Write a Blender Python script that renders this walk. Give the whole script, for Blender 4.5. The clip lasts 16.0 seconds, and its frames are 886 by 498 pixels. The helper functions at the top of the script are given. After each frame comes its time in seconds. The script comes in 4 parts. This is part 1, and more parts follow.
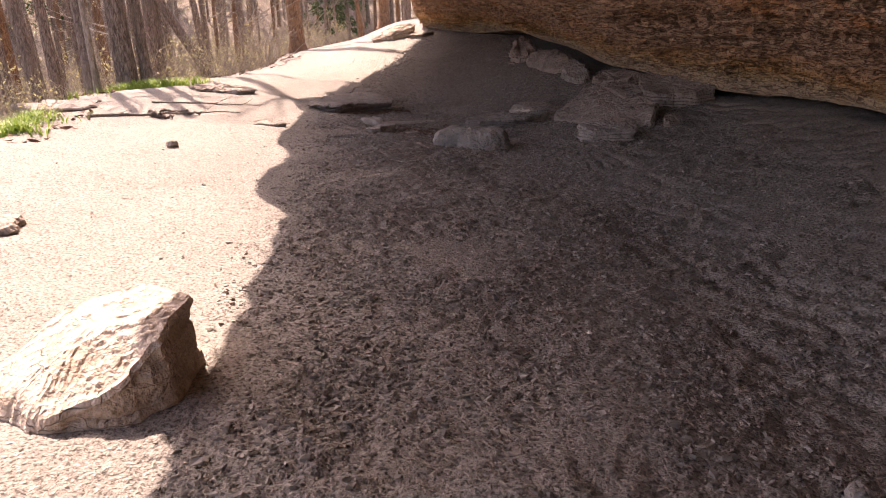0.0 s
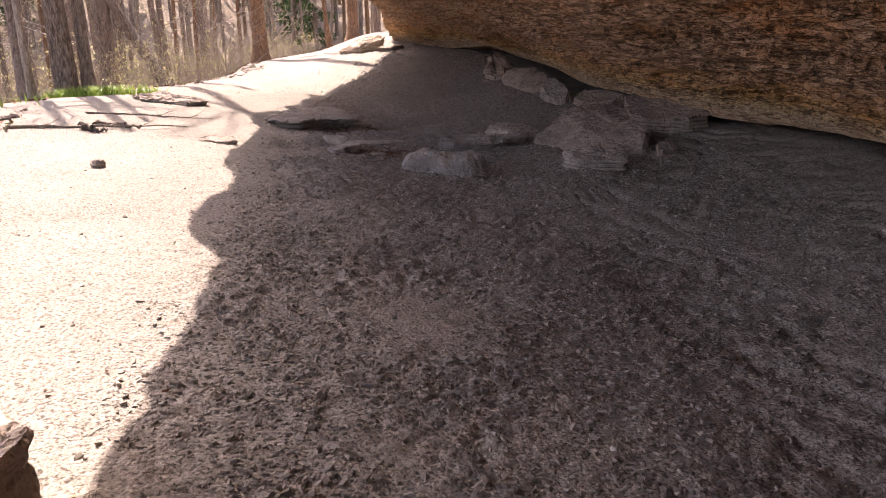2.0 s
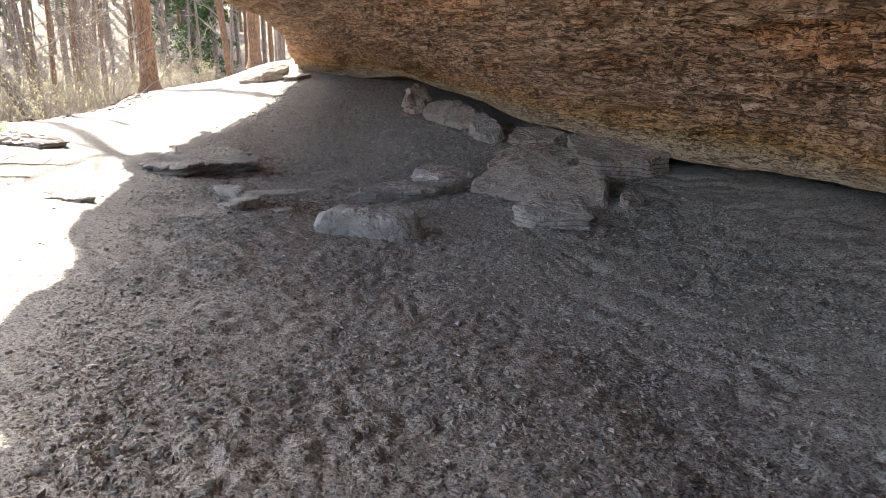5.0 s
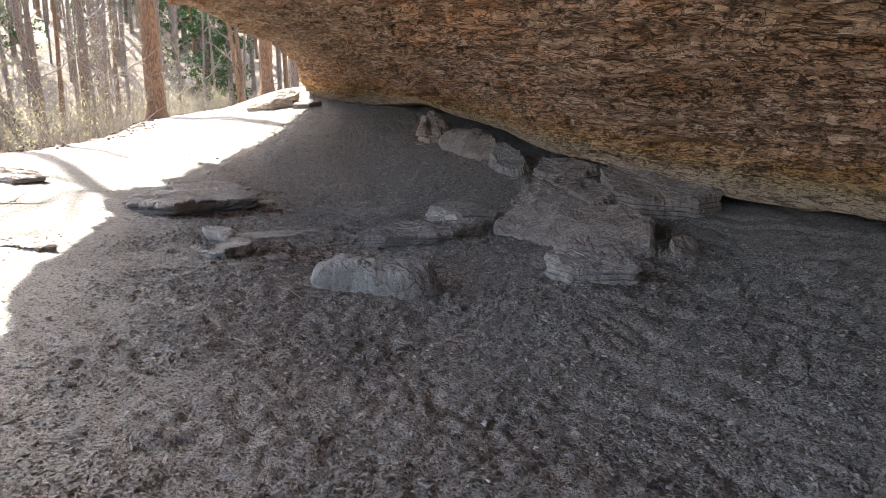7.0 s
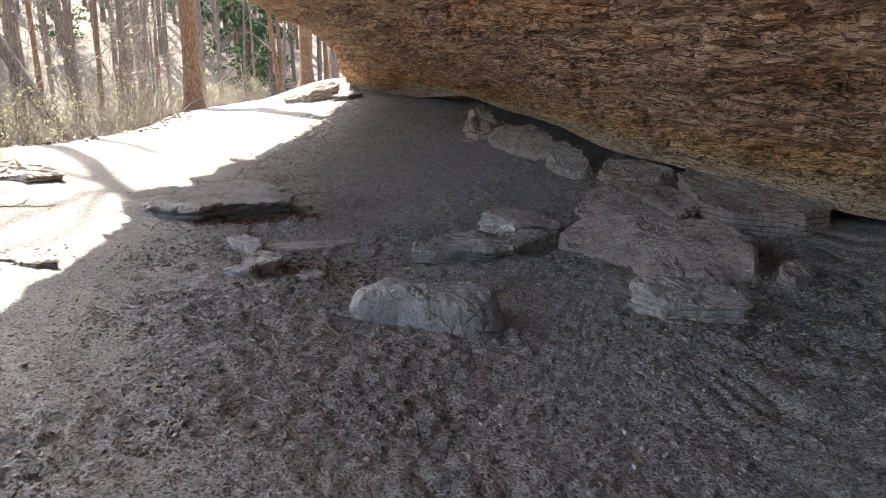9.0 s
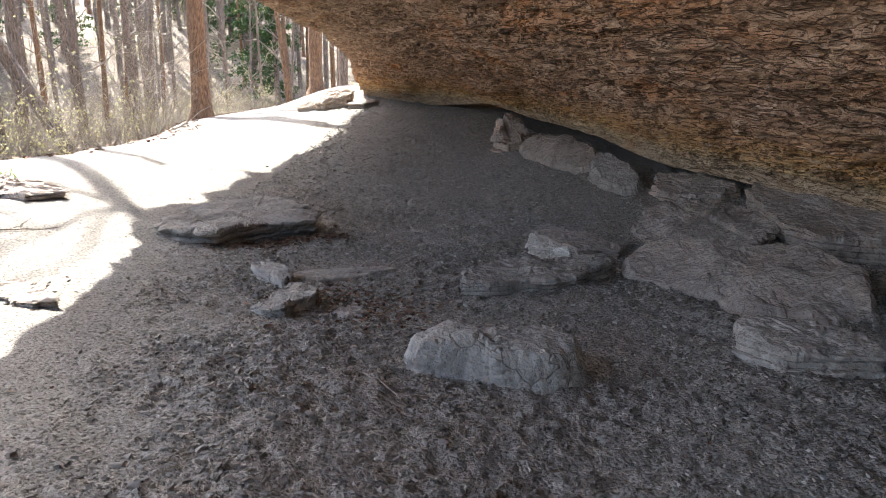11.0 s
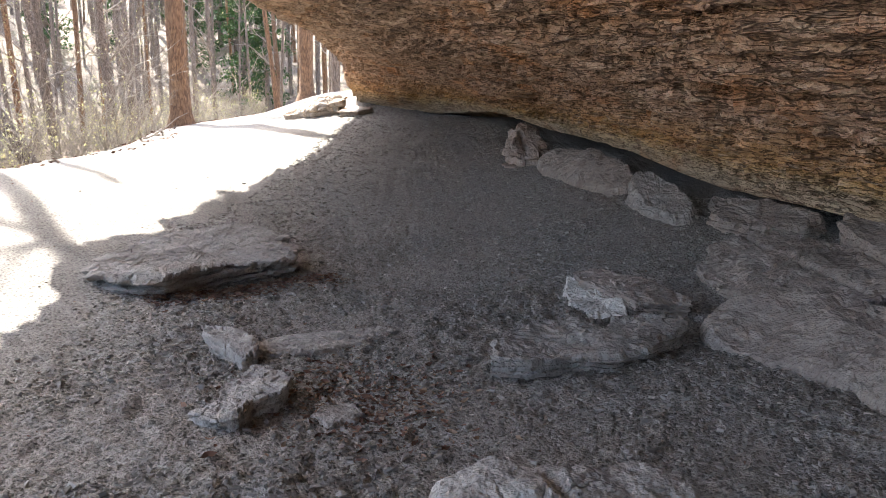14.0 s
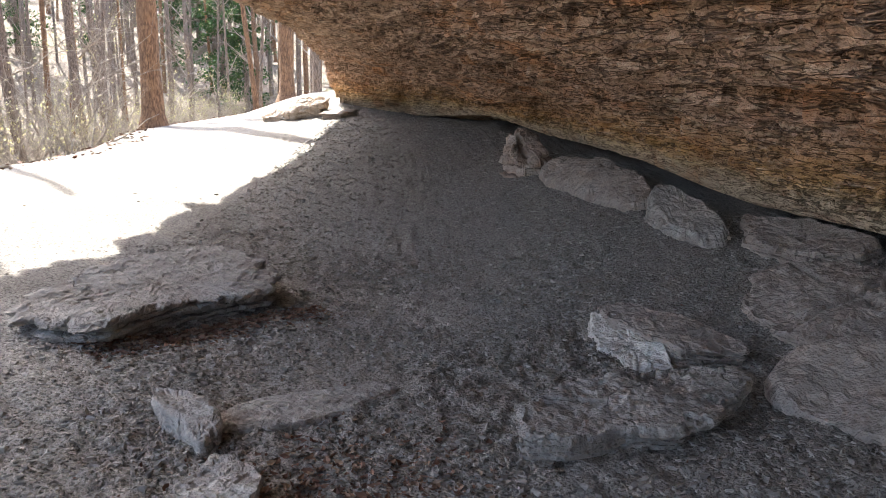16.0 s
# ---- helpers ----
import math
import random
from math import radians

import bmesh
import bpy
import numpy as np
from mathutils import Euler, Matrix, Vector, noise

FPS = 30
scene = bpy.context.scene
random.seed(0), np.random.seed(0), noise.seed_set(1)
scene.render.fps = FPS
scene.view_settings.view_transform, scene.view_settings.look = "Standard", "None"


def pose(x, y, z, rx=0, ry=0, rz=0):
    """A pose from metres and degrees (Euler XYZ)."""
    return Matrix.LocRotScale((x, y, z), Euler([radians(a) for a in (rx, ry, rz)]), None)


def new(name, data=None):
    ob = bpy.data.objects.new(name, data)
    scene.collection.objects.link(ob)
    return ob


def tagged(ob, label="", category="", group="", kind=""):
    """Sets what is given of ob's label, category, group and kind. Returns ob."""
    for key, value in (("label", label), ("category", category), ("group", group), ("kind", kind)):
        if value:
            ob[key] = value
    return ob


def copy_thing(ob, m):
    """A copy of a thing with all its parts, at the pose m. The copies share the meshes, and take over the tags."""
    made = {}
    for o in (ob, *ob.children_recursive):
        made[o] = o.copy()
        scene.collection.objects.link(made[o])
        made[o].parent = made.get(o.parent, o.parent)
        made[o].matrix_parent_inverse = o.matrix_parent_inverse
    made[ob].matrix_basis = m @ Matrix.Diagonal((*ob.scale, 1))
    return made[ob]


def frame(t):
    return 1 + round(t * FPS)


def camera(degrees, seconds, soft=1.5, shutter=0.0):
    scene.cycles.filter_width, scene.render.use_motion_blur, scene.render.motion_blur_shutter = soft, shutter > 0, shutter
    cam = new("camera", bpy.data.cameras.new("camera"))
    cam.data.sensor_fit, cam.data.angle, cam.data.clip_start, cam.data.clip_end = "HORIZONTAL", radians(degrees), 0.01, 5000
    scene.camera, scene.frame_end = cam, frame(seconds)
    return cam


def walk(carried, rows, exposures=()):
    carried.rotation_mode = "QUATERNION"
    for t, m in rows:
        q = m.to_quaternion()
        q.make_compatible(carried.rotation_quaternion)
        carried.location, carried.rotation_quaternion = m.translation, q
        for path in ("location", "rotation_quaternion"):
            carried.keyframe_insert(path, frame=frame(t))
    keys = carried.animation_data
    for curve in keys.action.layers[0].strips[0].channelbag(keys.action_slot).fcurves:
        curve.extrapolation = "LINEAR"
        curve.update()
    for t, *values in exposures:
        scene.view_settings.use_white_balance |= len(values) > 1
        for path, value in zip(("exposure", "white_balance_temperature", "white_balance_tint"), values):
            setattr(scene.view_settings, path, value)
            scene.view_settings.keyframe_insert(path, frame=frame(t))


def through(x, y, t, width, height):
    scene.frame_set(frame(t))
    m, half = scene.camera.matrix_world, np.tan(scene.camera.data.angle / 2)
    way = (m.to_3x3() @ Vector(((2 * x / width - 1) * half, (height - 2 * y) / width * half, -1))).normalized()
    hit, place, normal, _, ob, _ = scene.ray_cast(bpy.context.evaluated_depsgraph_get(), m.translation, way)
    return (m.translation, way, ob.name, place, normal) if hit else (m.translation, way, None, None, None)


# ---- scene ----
cam = camera(64.1, 16.0, soft=1.0)
# the camera opens up as more of the view falls into the shade
EXPOSURES = [(0.0, 1.74, 7500, 33), (3.0, 2.10, 7000, 23), (3.5, 2.28, 6850, 18), (4.1, 2.53, 6250, 8), (4.6, 2.61, 6200, 8), (6.5, 2.67, 6100, 8), (7.0, 2.53, 6100, 8), (8.5, 2.46, 6050, 8), (9.6, 2.39, 6050, 8), (12.5, 2.48, 6050, 8), (14.5, 2.58, 6000, 8), (16.0, 2.51, 6000, 8)]
METRES, EYE, TILT, LEAN, TURN = 8.4, 1.5, 0.0, 4.0, 0.0
ROWS = [
    (0.0, 0.0, 0.0, 0.0, 0.64, -17.96, -1.96),
    (0.5, -0.0058, 0.0338, -0.0012, -1.31, -17.39, -2.61),
    (1.0, -0.0026, 0.061, -0.0049, -2.01, -17.35, -2.79),
    (1.5, 0.0034, 0.0948, -0.0042, -1.95, -16.96, -3.43),
    (2.0, -0.006, 0.1266, -0.0057, -1.72, -16.72, -3.75),
    (2.5, -0.0169, 0.1595, -0.0041, -2.52, -16.45, -3.66),
    (3.0, -0.0114, 0.193, -0.0053, -2.87, -16.19, -3.75),
    (3.5, -0.007, 0.2273, -0.0021, -3.87, -15.36, -3.9),
    (4.0, -0.0139, 0.2676, -0.0041, -8.46, -14.39, -4.24),
    (6.5, -0.012, 0.4392, -0.0076, -9.17, -13.37, -4.16),
    (7.0, 0.0018, 0.4695, -0.0067, -7.81, -12.06, -4.04),
    (7.5, 0.0033, 0.4938, -0.0084, -6.74, -12.27, -4.28),
    (8.0, -0.0063, 0.5295, -0.007, -5.44, -12.62, -4.54),
    (8.5, -0.0098, 0.556, -0.0077, -5.19, -13.39, -4.81),
    (9.0, -0.0059, 0.5895, -0.0069, -4.72, -12.91, -4.44),
    (9.5, -0.013, 0.6163, -0.008, -3.9, -12.56, -4.68),
    (10.0, -0.0287, 0.6416, -0.0084, -3.86, -12.57, -4.56),
    (12.5, -0.0496, 0.7672, -0.0122, -5.48, -11.52, -4.17),
    (13.0, -0.0435, 0.8029, -0.0126, -5.31, -11.3, -4.11),
    (13.5, -0.043, 0.8335, -0.0151, -4.91, -11.6, -4.38),
    (14.0, -0.0516, 0.8709, -0.0134, -5.08, -11.73, -4.7),
    (14.5, -0.0557, 0.8951, -0.0114, -5.74, -11.78, -4.91),
    (15.0, -0.0514, 0.9271, -0.0116, -6.06, -11.49, -4.95),
    (15.5, -0.0501, 0.951, -0.0122, -6.09, -11.33, -4.89),
    (16.0, -0.0604, 0.9755, -0.0116, -6.55, -11.53, -5.06),
]
walk(cam, [(t, pose(0, 0, EYE, TILT, LEAN, TURN) @ pose(METRES * x, METRES * y, METRES * z, 90 + pitch, roll, yaw)) for t, x, y, z, yaw, pitch, roll in ROWS],
     exposures=EXPOSURES)

# ---- world and sun ----
SUN_EL, SUN_DIR = 50.0, Vector((0.55, -0.835, 0))   # the light travels along SUN_DIR over the ground
sun_way = Vector((SUN_DIR.x, SUN_DIR.y, -SUN_DIR.length * math.tan(radians(SUN_EL)))).normalized()
world = bpy.data.worlds.new("world")
scene.world = world
world.use_nodes = True
sky = world.node_tree.nodes.new("ShaderNodeTexSky")
sky.sky_type, sky.sun_disc = "NISHITA", False
sky.sun_elevation = radians(SUN_EL)
sky.sun_rotation = math.atan2(-SUN_DIR.x, -SUN_DIR.y)
back = world.node_tree.nodes["Background"]
sky.dust_density, sky.air_density = 4.0, 0.8
back.inputs["Strength"].default_value = 0.15
world.node_tree.links.new(sky.outputs[0], back.inputs["Color"])
lamp = bpy.data.lights.new("sun", "SUN")
lamp.energy, lamp.angle, lamp.color = 4.2, radians(0.55), (1.0, 0.94, 0.86)
sun = new("sun", lamp)
sun.rotation_mode = "QUATERNION"
sun.rotation_quaternion = sun_way.to_track_quat("-Z", "Y")
sun.location = (-20, 30, 40)


# ---- noise over arrays ----
def hashed(i, j, k, seed):
    h = (i * 374761393 + j * 668265263 + k * 2147483647 + seed * 974634777) & 0xFFFFFFFF
    h = ((h ^ (h >> 13)) * 1274126177) & 0xFFFFFFFF
    h = ((h ^ (h >> 16)) * 2246822519) & 0xFFFFFFFF
    return ((h ^ (h >> 15)) & 0xFFFFFF) / float(0xFFFFFF)


def vnoise(x, y, z=0.0, seed=0):
    """Value noise in -1..1."""
    x, y, z = np.broadcast_arrays(np.asarray(x, float), np.asarray(y, float), np.asarray(z, float))
    i, j, k = (np.floor(a).astype(np.int64) for a in (x, y, z))
    u, v, w = x - i, y - j, z - k
    u, v, w = (a * a * a * (a * (a * 6 - 15) + 10) for a in (u, v, w))
    out = 0
    for di, wu in ((0, 1 - u), (1, u)):
        for dj, wv in ((0, 1 - v), (1, v)):
            for dk, ww in ((0, 1 - w), (1, w)):
                out = out + wu * wv * ww * hashed(i + di, j + dj, k + dk, seed)
    return out * 2 - 1


def fbm(x, y, z=0.0, octaves=4, seed=0, gain=0.5):
    out, amp, f = 0, 1.0, 1.0
    for o in range(octaves):
        out = out + amp * vnoise(np.asarray(x) * f + o * 7.3, np.asarray(y) * f, np.asarray(z) * f, seed + o)
        amp, f = amp * gain, f * 2.03
    return out


def ramp(a, lo, hi):
    u = np.clip((np.asarray(a, float) - lo) / (hi - lo), 0, 1)
    return u * u * (3 - 2 * u)


def weights(k, x):
    """Cubic interpolation weights for stations k at x."""
    k, x = np.asarray(k, float), np.clip(np.asarray(x, float).ravel(), k[0], k[-1])
    i = np.clip(np.searchsorted(k, x) - 1, 0, len(k) - 2)
    h = k[i + 1] - k[i]
    u = (x - k[i]) / h
    w, r, n = np.zeros((len(x), len(k))), np.arange(len(x)), len(k)
    np.add.at(w, (r, i), 2 * u**3 - 3 * u**2 + 1)
    np.add.at(w, (r, i + 1), -2 * u**3 + 3 * u**2)
    for a, hh in ((i, u**3 - 2 * u**2 + u), (i + 1, u**3 - u**2)):
        lo, hi = np.maximum(a - 1, 0), np.minimum(a + 1, n - 1)
        q = hh * h / (k[hi] - k[lo])
        np.add.at(w, (r, hi), q)
        np.add.at(w, (r, lo), -q)
    return w


def curve(k, v, x):
    shape = np.shape(x)
    return (weights(k, x) @ np.asarray(v, float)).reshape(shape)


# ---- the lie of the land: heights at stations across (x) and along (y) the shelter ----
GX = (-8, -5.5, -4, -2.5, -1, 0.5, 2, 3.2, 4.6)
GY = (0, 3, 6, 9, 12, 15, 18.5, 22, 26, 34)
GZ = (
    (0.30, 0.34, 0.24, 0.17, 0.05, -0.15, -0.26, -0.14, 0.20),
    (0.30, 0.41, 0.28, 0.13, 0.05, -0.12, -0.30, -0.15, 0.20),
    (0.30, 0.44, 0.34, 0.13, -0.01, -0.18, -0.30, -0.11, 0.22),
    (0.30, 0.48, 0.29, 0.16, 0.00, -0.16, -0.08, -0.01, 0.29),
    (0.30, 0.53, 0.39, 0.15, -0.05, -0.08, 0.01, 0.22, 0.31),
    (0.22, 0.46, 0.45, 0.25, -0.03, -0.02, 0.38, 0.50, 0.60),
    (0.11, 0.38, 0.42, 0.44, 0.52, 0.55, 0.70, 0.73, 0.90),
    (0.08, 0.46, 0.52, 0.72, 0.88, 0.95, 1.00, 0.97, 1.05),
    (0.17, 0.62, 0.78, 1.18, 1.32, 1.20, 1.06, 1.19, 1.20),
    (0.28, 0.63, 0.92, 1.50, 1.65, 1.78, 1.80, 1.69, 1.53),
)
RIM_Y, RIM_X = (-20, 0, 5, 8, 10, 13, 17, 22, 27, 34, 60), (-4.0, -4.2, -4.5, -5.0, -5.6, -6.5, -6.0, -5.3, -6.0, -5.6, -6.0)


def land(x, y):
    """Height of the bare ground, without its fine crumb."""
    x, y = np.asarray(x, float), np.asarray(y, float)
    shape = x.shape
    wx, wy = weights(GX, x), weights(GY, y)
    z = np.einsum("nj,ji,ni->n", wy, np.asarray(GZ), wx).reshape(shape)
    out = np.maximum(curve(RIM_Y, RIM_X, y) - x, 0)          # metres beyond the rim of the terrace
    beyond = np.maximum(y - 37, 0)
    d = np.hypot(out, beyond)
    drop = -1.7 * (1 - np.exp(-d / 5.0))
    far = np.maximum(np.hypot(np.minimum(x, 0), np.maximum(y - 5, 0)) - 42, 0)
    hill = 0.30 * far * ramp(far, 0, 30) * np.exp(-far / 260)
    z = z + drop + hill + ramp(d, 2, 10) * (0.35 * fbm(x / 6, y / 6, seed=3, octaves=3))
    return z


def shade_edge(y):
    """Where the sheltered, much trodden crumb gives way to the washed dirt outside."""
    return -0.8 - 0.13 * np.clip(y, 0, 13)


def rough(x, y):
    """The trampled crumb of the dirt floor."""
    a = 0.022 * fbm(x / 0.9, y / 0.9, seed=11, octaves=2)
    b = (0.013 * fbm(x / 0.09, y / 0.09, seed=13, octaves=3, gain=0.75)) * (0.16 + 0.84 * ramp(x - shade_edge(y), -0.4, 0.4)) * np.clip(0.9 + 0.5 * fbm(x / 0.7, y / 0.7, seed=16, octaves=2), 0.5, 1.4)
    # shallow rills that run out from the foot of the cliff
    r = 1 - np.abs(vnoise((x * 0.75 + y * 0.66) / 0.17 + 1.1 * vnoise(x / 0.5, y / 0.5, seed=15), (y * 0.75 - x * 0.66) / 0.9, seed=14))
    c = -0.046 * r**4 * ramp(x, 0.9, 2.2) * ramp(y, 1, 4) * (1 - ramp(y, 10.5, 12.5))
    near = 1 - ramp(np.hypot(x, y - 9), 14, 30)
    return (a + b * near + c)


def top(x, y):
    p = land(np.array([float(x)]), np.array([float(y)]))
    return float(p[0] + rough(np.array([float(x)]), np.array([float(y)]))[0])


# ---- materials ----
class Nodes:
    def __init__(self, name):
        self.m = bpy.data.materials.new(name)
        self.m.use_nodes = True
        self.t = self.m.node_tree
        self.b = self.t.nodes["Principled BSDF"]
        self.b.inputs["Specular IOR Level"].default_value = 0.25
        self.geo = self.t.nodes.new("ShaderNodeNewGeometry").outputs["Position"]

    def put(self, socket, v):
        if isinstance(v, bpy.types.NodeSocket):
            self.t.links.new(v, socket)
        elif isinstance(v, tuple) and len(v) == 3 and socket.type == "RGBA":
            socket.default_value = (*v, 1)
        else:
            socket.default_value = v

    def scaled(self, sx, sy, sz, src=None):
        n = self.t.nodes.new("ShaderNodeMapping")
        self.put(n.inputs["Vector"], src or self.geo)
        n.inputs["Scale"].default_value = (sx, sy, sz)
        return n.outputs[0]

    def noise(self, scale, detail=4.0, rough=0.55, vec=None, distort=0.0):
        n = self.t.nodes.new("ShaderNodeTexNoise")
        self.put(n.inputs["Vector"], vec or self.geo)
        n.inputs["Scale"].default_value, n.inputs["Detail"].default_value = scale, detail
        n.inputs["Roughness"].default_value, n.inputs["Distortion"].default_value = rough, distort
        return n.outputs["Fac"]

    def warped(self, amount):
        n = self.t.nodes.new("ShaderNodeTexNoise")
        self.put(n.inputs["Vector"], self.geo)
        n.inputs["Scale"].default_value, n.inputs["Detail"].default_value = 5.0, 4.0
        m = self.t.nodes.new("ShaderNodeVectorMath")
        m.operation = "MULTIPLY_ADD"
        self.put(m.inputs[0], n.outputs["Color"])
        m.inputs[1].default_value = (amount,) * 3
        self.put(m.inputs[2], self.geo)
        return m.outputs[0]

    def cells(self, scale, vec=None, feature="F1"):
        n = self.t.nodes.new("ShaderNodeTexVoronoi")
        n.feature = feature
        self.put(n.inputs["Vector"], vec or self.geo)
        n.inputs["Scale"].default_value = scale
        return n.outputs["Distance"]

    def steps(self, fac, stops):
        n = self.t.nodes.new("ShaderNodeValToRGB")
        self.put(n.inputs[0], fac)
        e = n.color_ramp.elements
        while len(e) < len(stops):
            e.new(0.5)
        for el, (p, c) in zip(e, stops):
            el.position, el.color = p, (*((c,) * 3 if isinstance(c, (int, float)) else c), 1)
        return n.outputs["Color"]

    def mix(self, fac, a, b, kind="MIX"):
        n = self.t.nodes.new("ShaderNodeMix")
        n.data_type, n.blend_type = "RGBA", kind
        self.put(n.inputs[0], fac), self.put(n.inputs[6], a), self.put(n.inputs[7], b)
        return n.outputs[2]

    def math(self, op, a, b=0.0):
        n = self.t.nodes.new("ShaderNodeMath")
        n.operation = op
        self.put(n.inputs[0], a), self.put(n.inputs[1], b)
        return n.outputs[0]

    def part(self, axis, src=None):
        n = self.t.nodes.new("ShaderNodeSeparateXYZ")
        self.put(n.inputs[0], src or self.geo)
        return n.outputs["XYZ".index(axis)]

    def rand(self):
        return self.t.nodes.new("ShaderNodeObjectInfo").outputs["Random"]

    def island(self):
        return self.t.nodes.new("ShaderNodeNewGeometry").outputs["Random Per Island"]

    def bump(self, height, distance, strength=1.0, onto=None):
        n = self.t.nodes.new("ShaderNodeBump")
        n.inputs["Strength"].default_value, n.inputs["Distance"].default_value = strength, distance
        self.put(n.inputs["Height"], height)
        if onto:
            self.put(n.inputs["Normal"], onto)
        return n.outputs[0]

    def done(self, color, roughness=0.9, normal=None):
        self.put(self.b.inputs["Base Color"], color)
        self.put(self.b.inputs["Roughness"], roughness)
        if normal:
            self.put(self.b.inputs["Normal"], normal)
        return self.m


def dirt_material():
    n = Nodes("dirt")
    big, mid = n.noise(0.7, 3), n.noise(5.0, 4, 0.6)
    n20, n60, n150 = n.noise(19, 2, 0.5), n.noise(58, 2, 0.5), n.noise(150, 2, 0.5)
    c = n.steps(big, [(0.3, (0.268, 0.241, 0.204)), (0.7, (0.328, 0.297, 0.252))])
    c = n.mix(n.steps(mid, [(0.42, 0.0), (0.66, 0.25)]), c, (0.20, 0.176, 0.148))
    c = n.mix(n.steps(n60, [(0.54, 0.0), (0.66, 0.75)]), c, (0.42, 0.375, 0.315))
    c = n.mix(n.steps(n20, [(0.33, 0.35), (0.47, 0.0)]), c, (0.155, 0.134, 0.11))
    c = n.mix(n.steps(n60, [(0.36, 0.8), (0.45, 0.0)]), c, (0.075, 0.064, 0.052))
    c = n.mix(n.steps(n150, [(0.33, 0.6), (0.45, 0.0)]), c, (0.085, 0.073, 0.058))
    # leaf litter and moss past the rim of the terrace, where nobody treads
    x, y = n.part("X"), n.part("Y")
    edge = n.math("ADD", n.math("MULTIPLY", x, -1.0), n.math("MULTIPLY", n.noise(0.5, 3), 2.4))
    wild = n.steps(n.math("MULTIPLY", edge, 0.1), [(0.70, 0.0), (0.80, 1.0)])
    far = n.steps(n.math("MULTIPLY", y, 0.02), [(0.70, 0.0), (0.80, 1.0)])
    wild = n.mix(1.0, wild, far, "LIGHTEN")
    litter = n.steps(n.noise(9, 5, 0.7), [(0.35, (0.10, 0.078, 0.055)), (0.50, (0.23, 0.18, 0.132)), (0.68, (0.43, 0.36, 0.285))])
    litter = n.mix(n.steps(n.noise(0.6, 4), [(0.55, 0.0), (0.67, 0.4)]), litter, (0.12, 0.14, 0.05))
    c = n.mix(wild, c, litter)
    h = n.math("ADD", n.math("MULTIPLY", n20, 0.25), n.math("ADD", n.math("MULTIPLY", n60, 0.5), n.math("MULTIPLY", n150, 0.2)))
    return n.done(c, 0.95, n.bump(h, 0.036, 1.0))


def rock_material(name, light, dark, stain, bed=4.0, gaps=0.8):
    n = Nodes(name)
    v = n.scaled(1, 1, bed)
    lay, mid = n.noise(3.0, 4, 0.6, v), n.noise(4, 5, 0.62)
    n12, n35, n90 = n.noise(12, 3, 0.55), n.noise(34, 2, 0.5), n.noise(95, 2, 0.5)
    c = n.steps(lay, [(0.36, dark), (0.60, light)])
    c = n.mix(n.steps(mid, [(0.48, 0.0), (0.66, 0.7)]), c, stain)
    c = n.mix(n.steps(n12, [(0.55, 0.0), (0.68, 0.6)]), c, tuple(min(1.0, 1.25 * a) for a in light))
    c = n.mix(n.steps(n12, [(0.30, 0.55), (0.38, 0.0)]), c, tuple(0.55 * a for a in dark))
    c = n.mix(n.steps(n35, [(0.31, 0.6), (0.40, 0.0)]), c, tuple(0.55 * a for a in dark))
    c = n.mix(n.steps(n90, [(0.33, 0.35), (0.43, 0.0)]), c, tuple(0.6 * a for a in dark))
    c = n.mix(n.math("MULTIPLY", n.rand(), 0.25), c, stain)
    crack = n.steps(n.cells(2.6, n.scaled(1, 1, bed, n.warped(0.22)), "DISTANCE_TO_EDGE"), [(0.0, 0.0), (0.018, 1.0)])
    here = n.steps(n.noise(1.7, 2), [(0.48, 0.0), (0.60, gaps)])
    c = n.mix(n.mix(1.0, n.steps(crack, [(0.0, 1.0), (0.7, 0.0)]), here, "MULTIPLY"), c, tuple(0.3 * a for a in dark))
    h = n.math("ADD", n12, n.math("ADD", n.math("MULTIPLY", n35, 0.5), n.math("MULTIPLY", n90, 0.25)))
    h = n.math("ADD", h, n.math("MULTIPLY", n.mix(here, (1.0, 1.0, 1.0), crack), 0.4))
    return n.done(c, 0.9, n.bump(h, 0.030, 1.0))


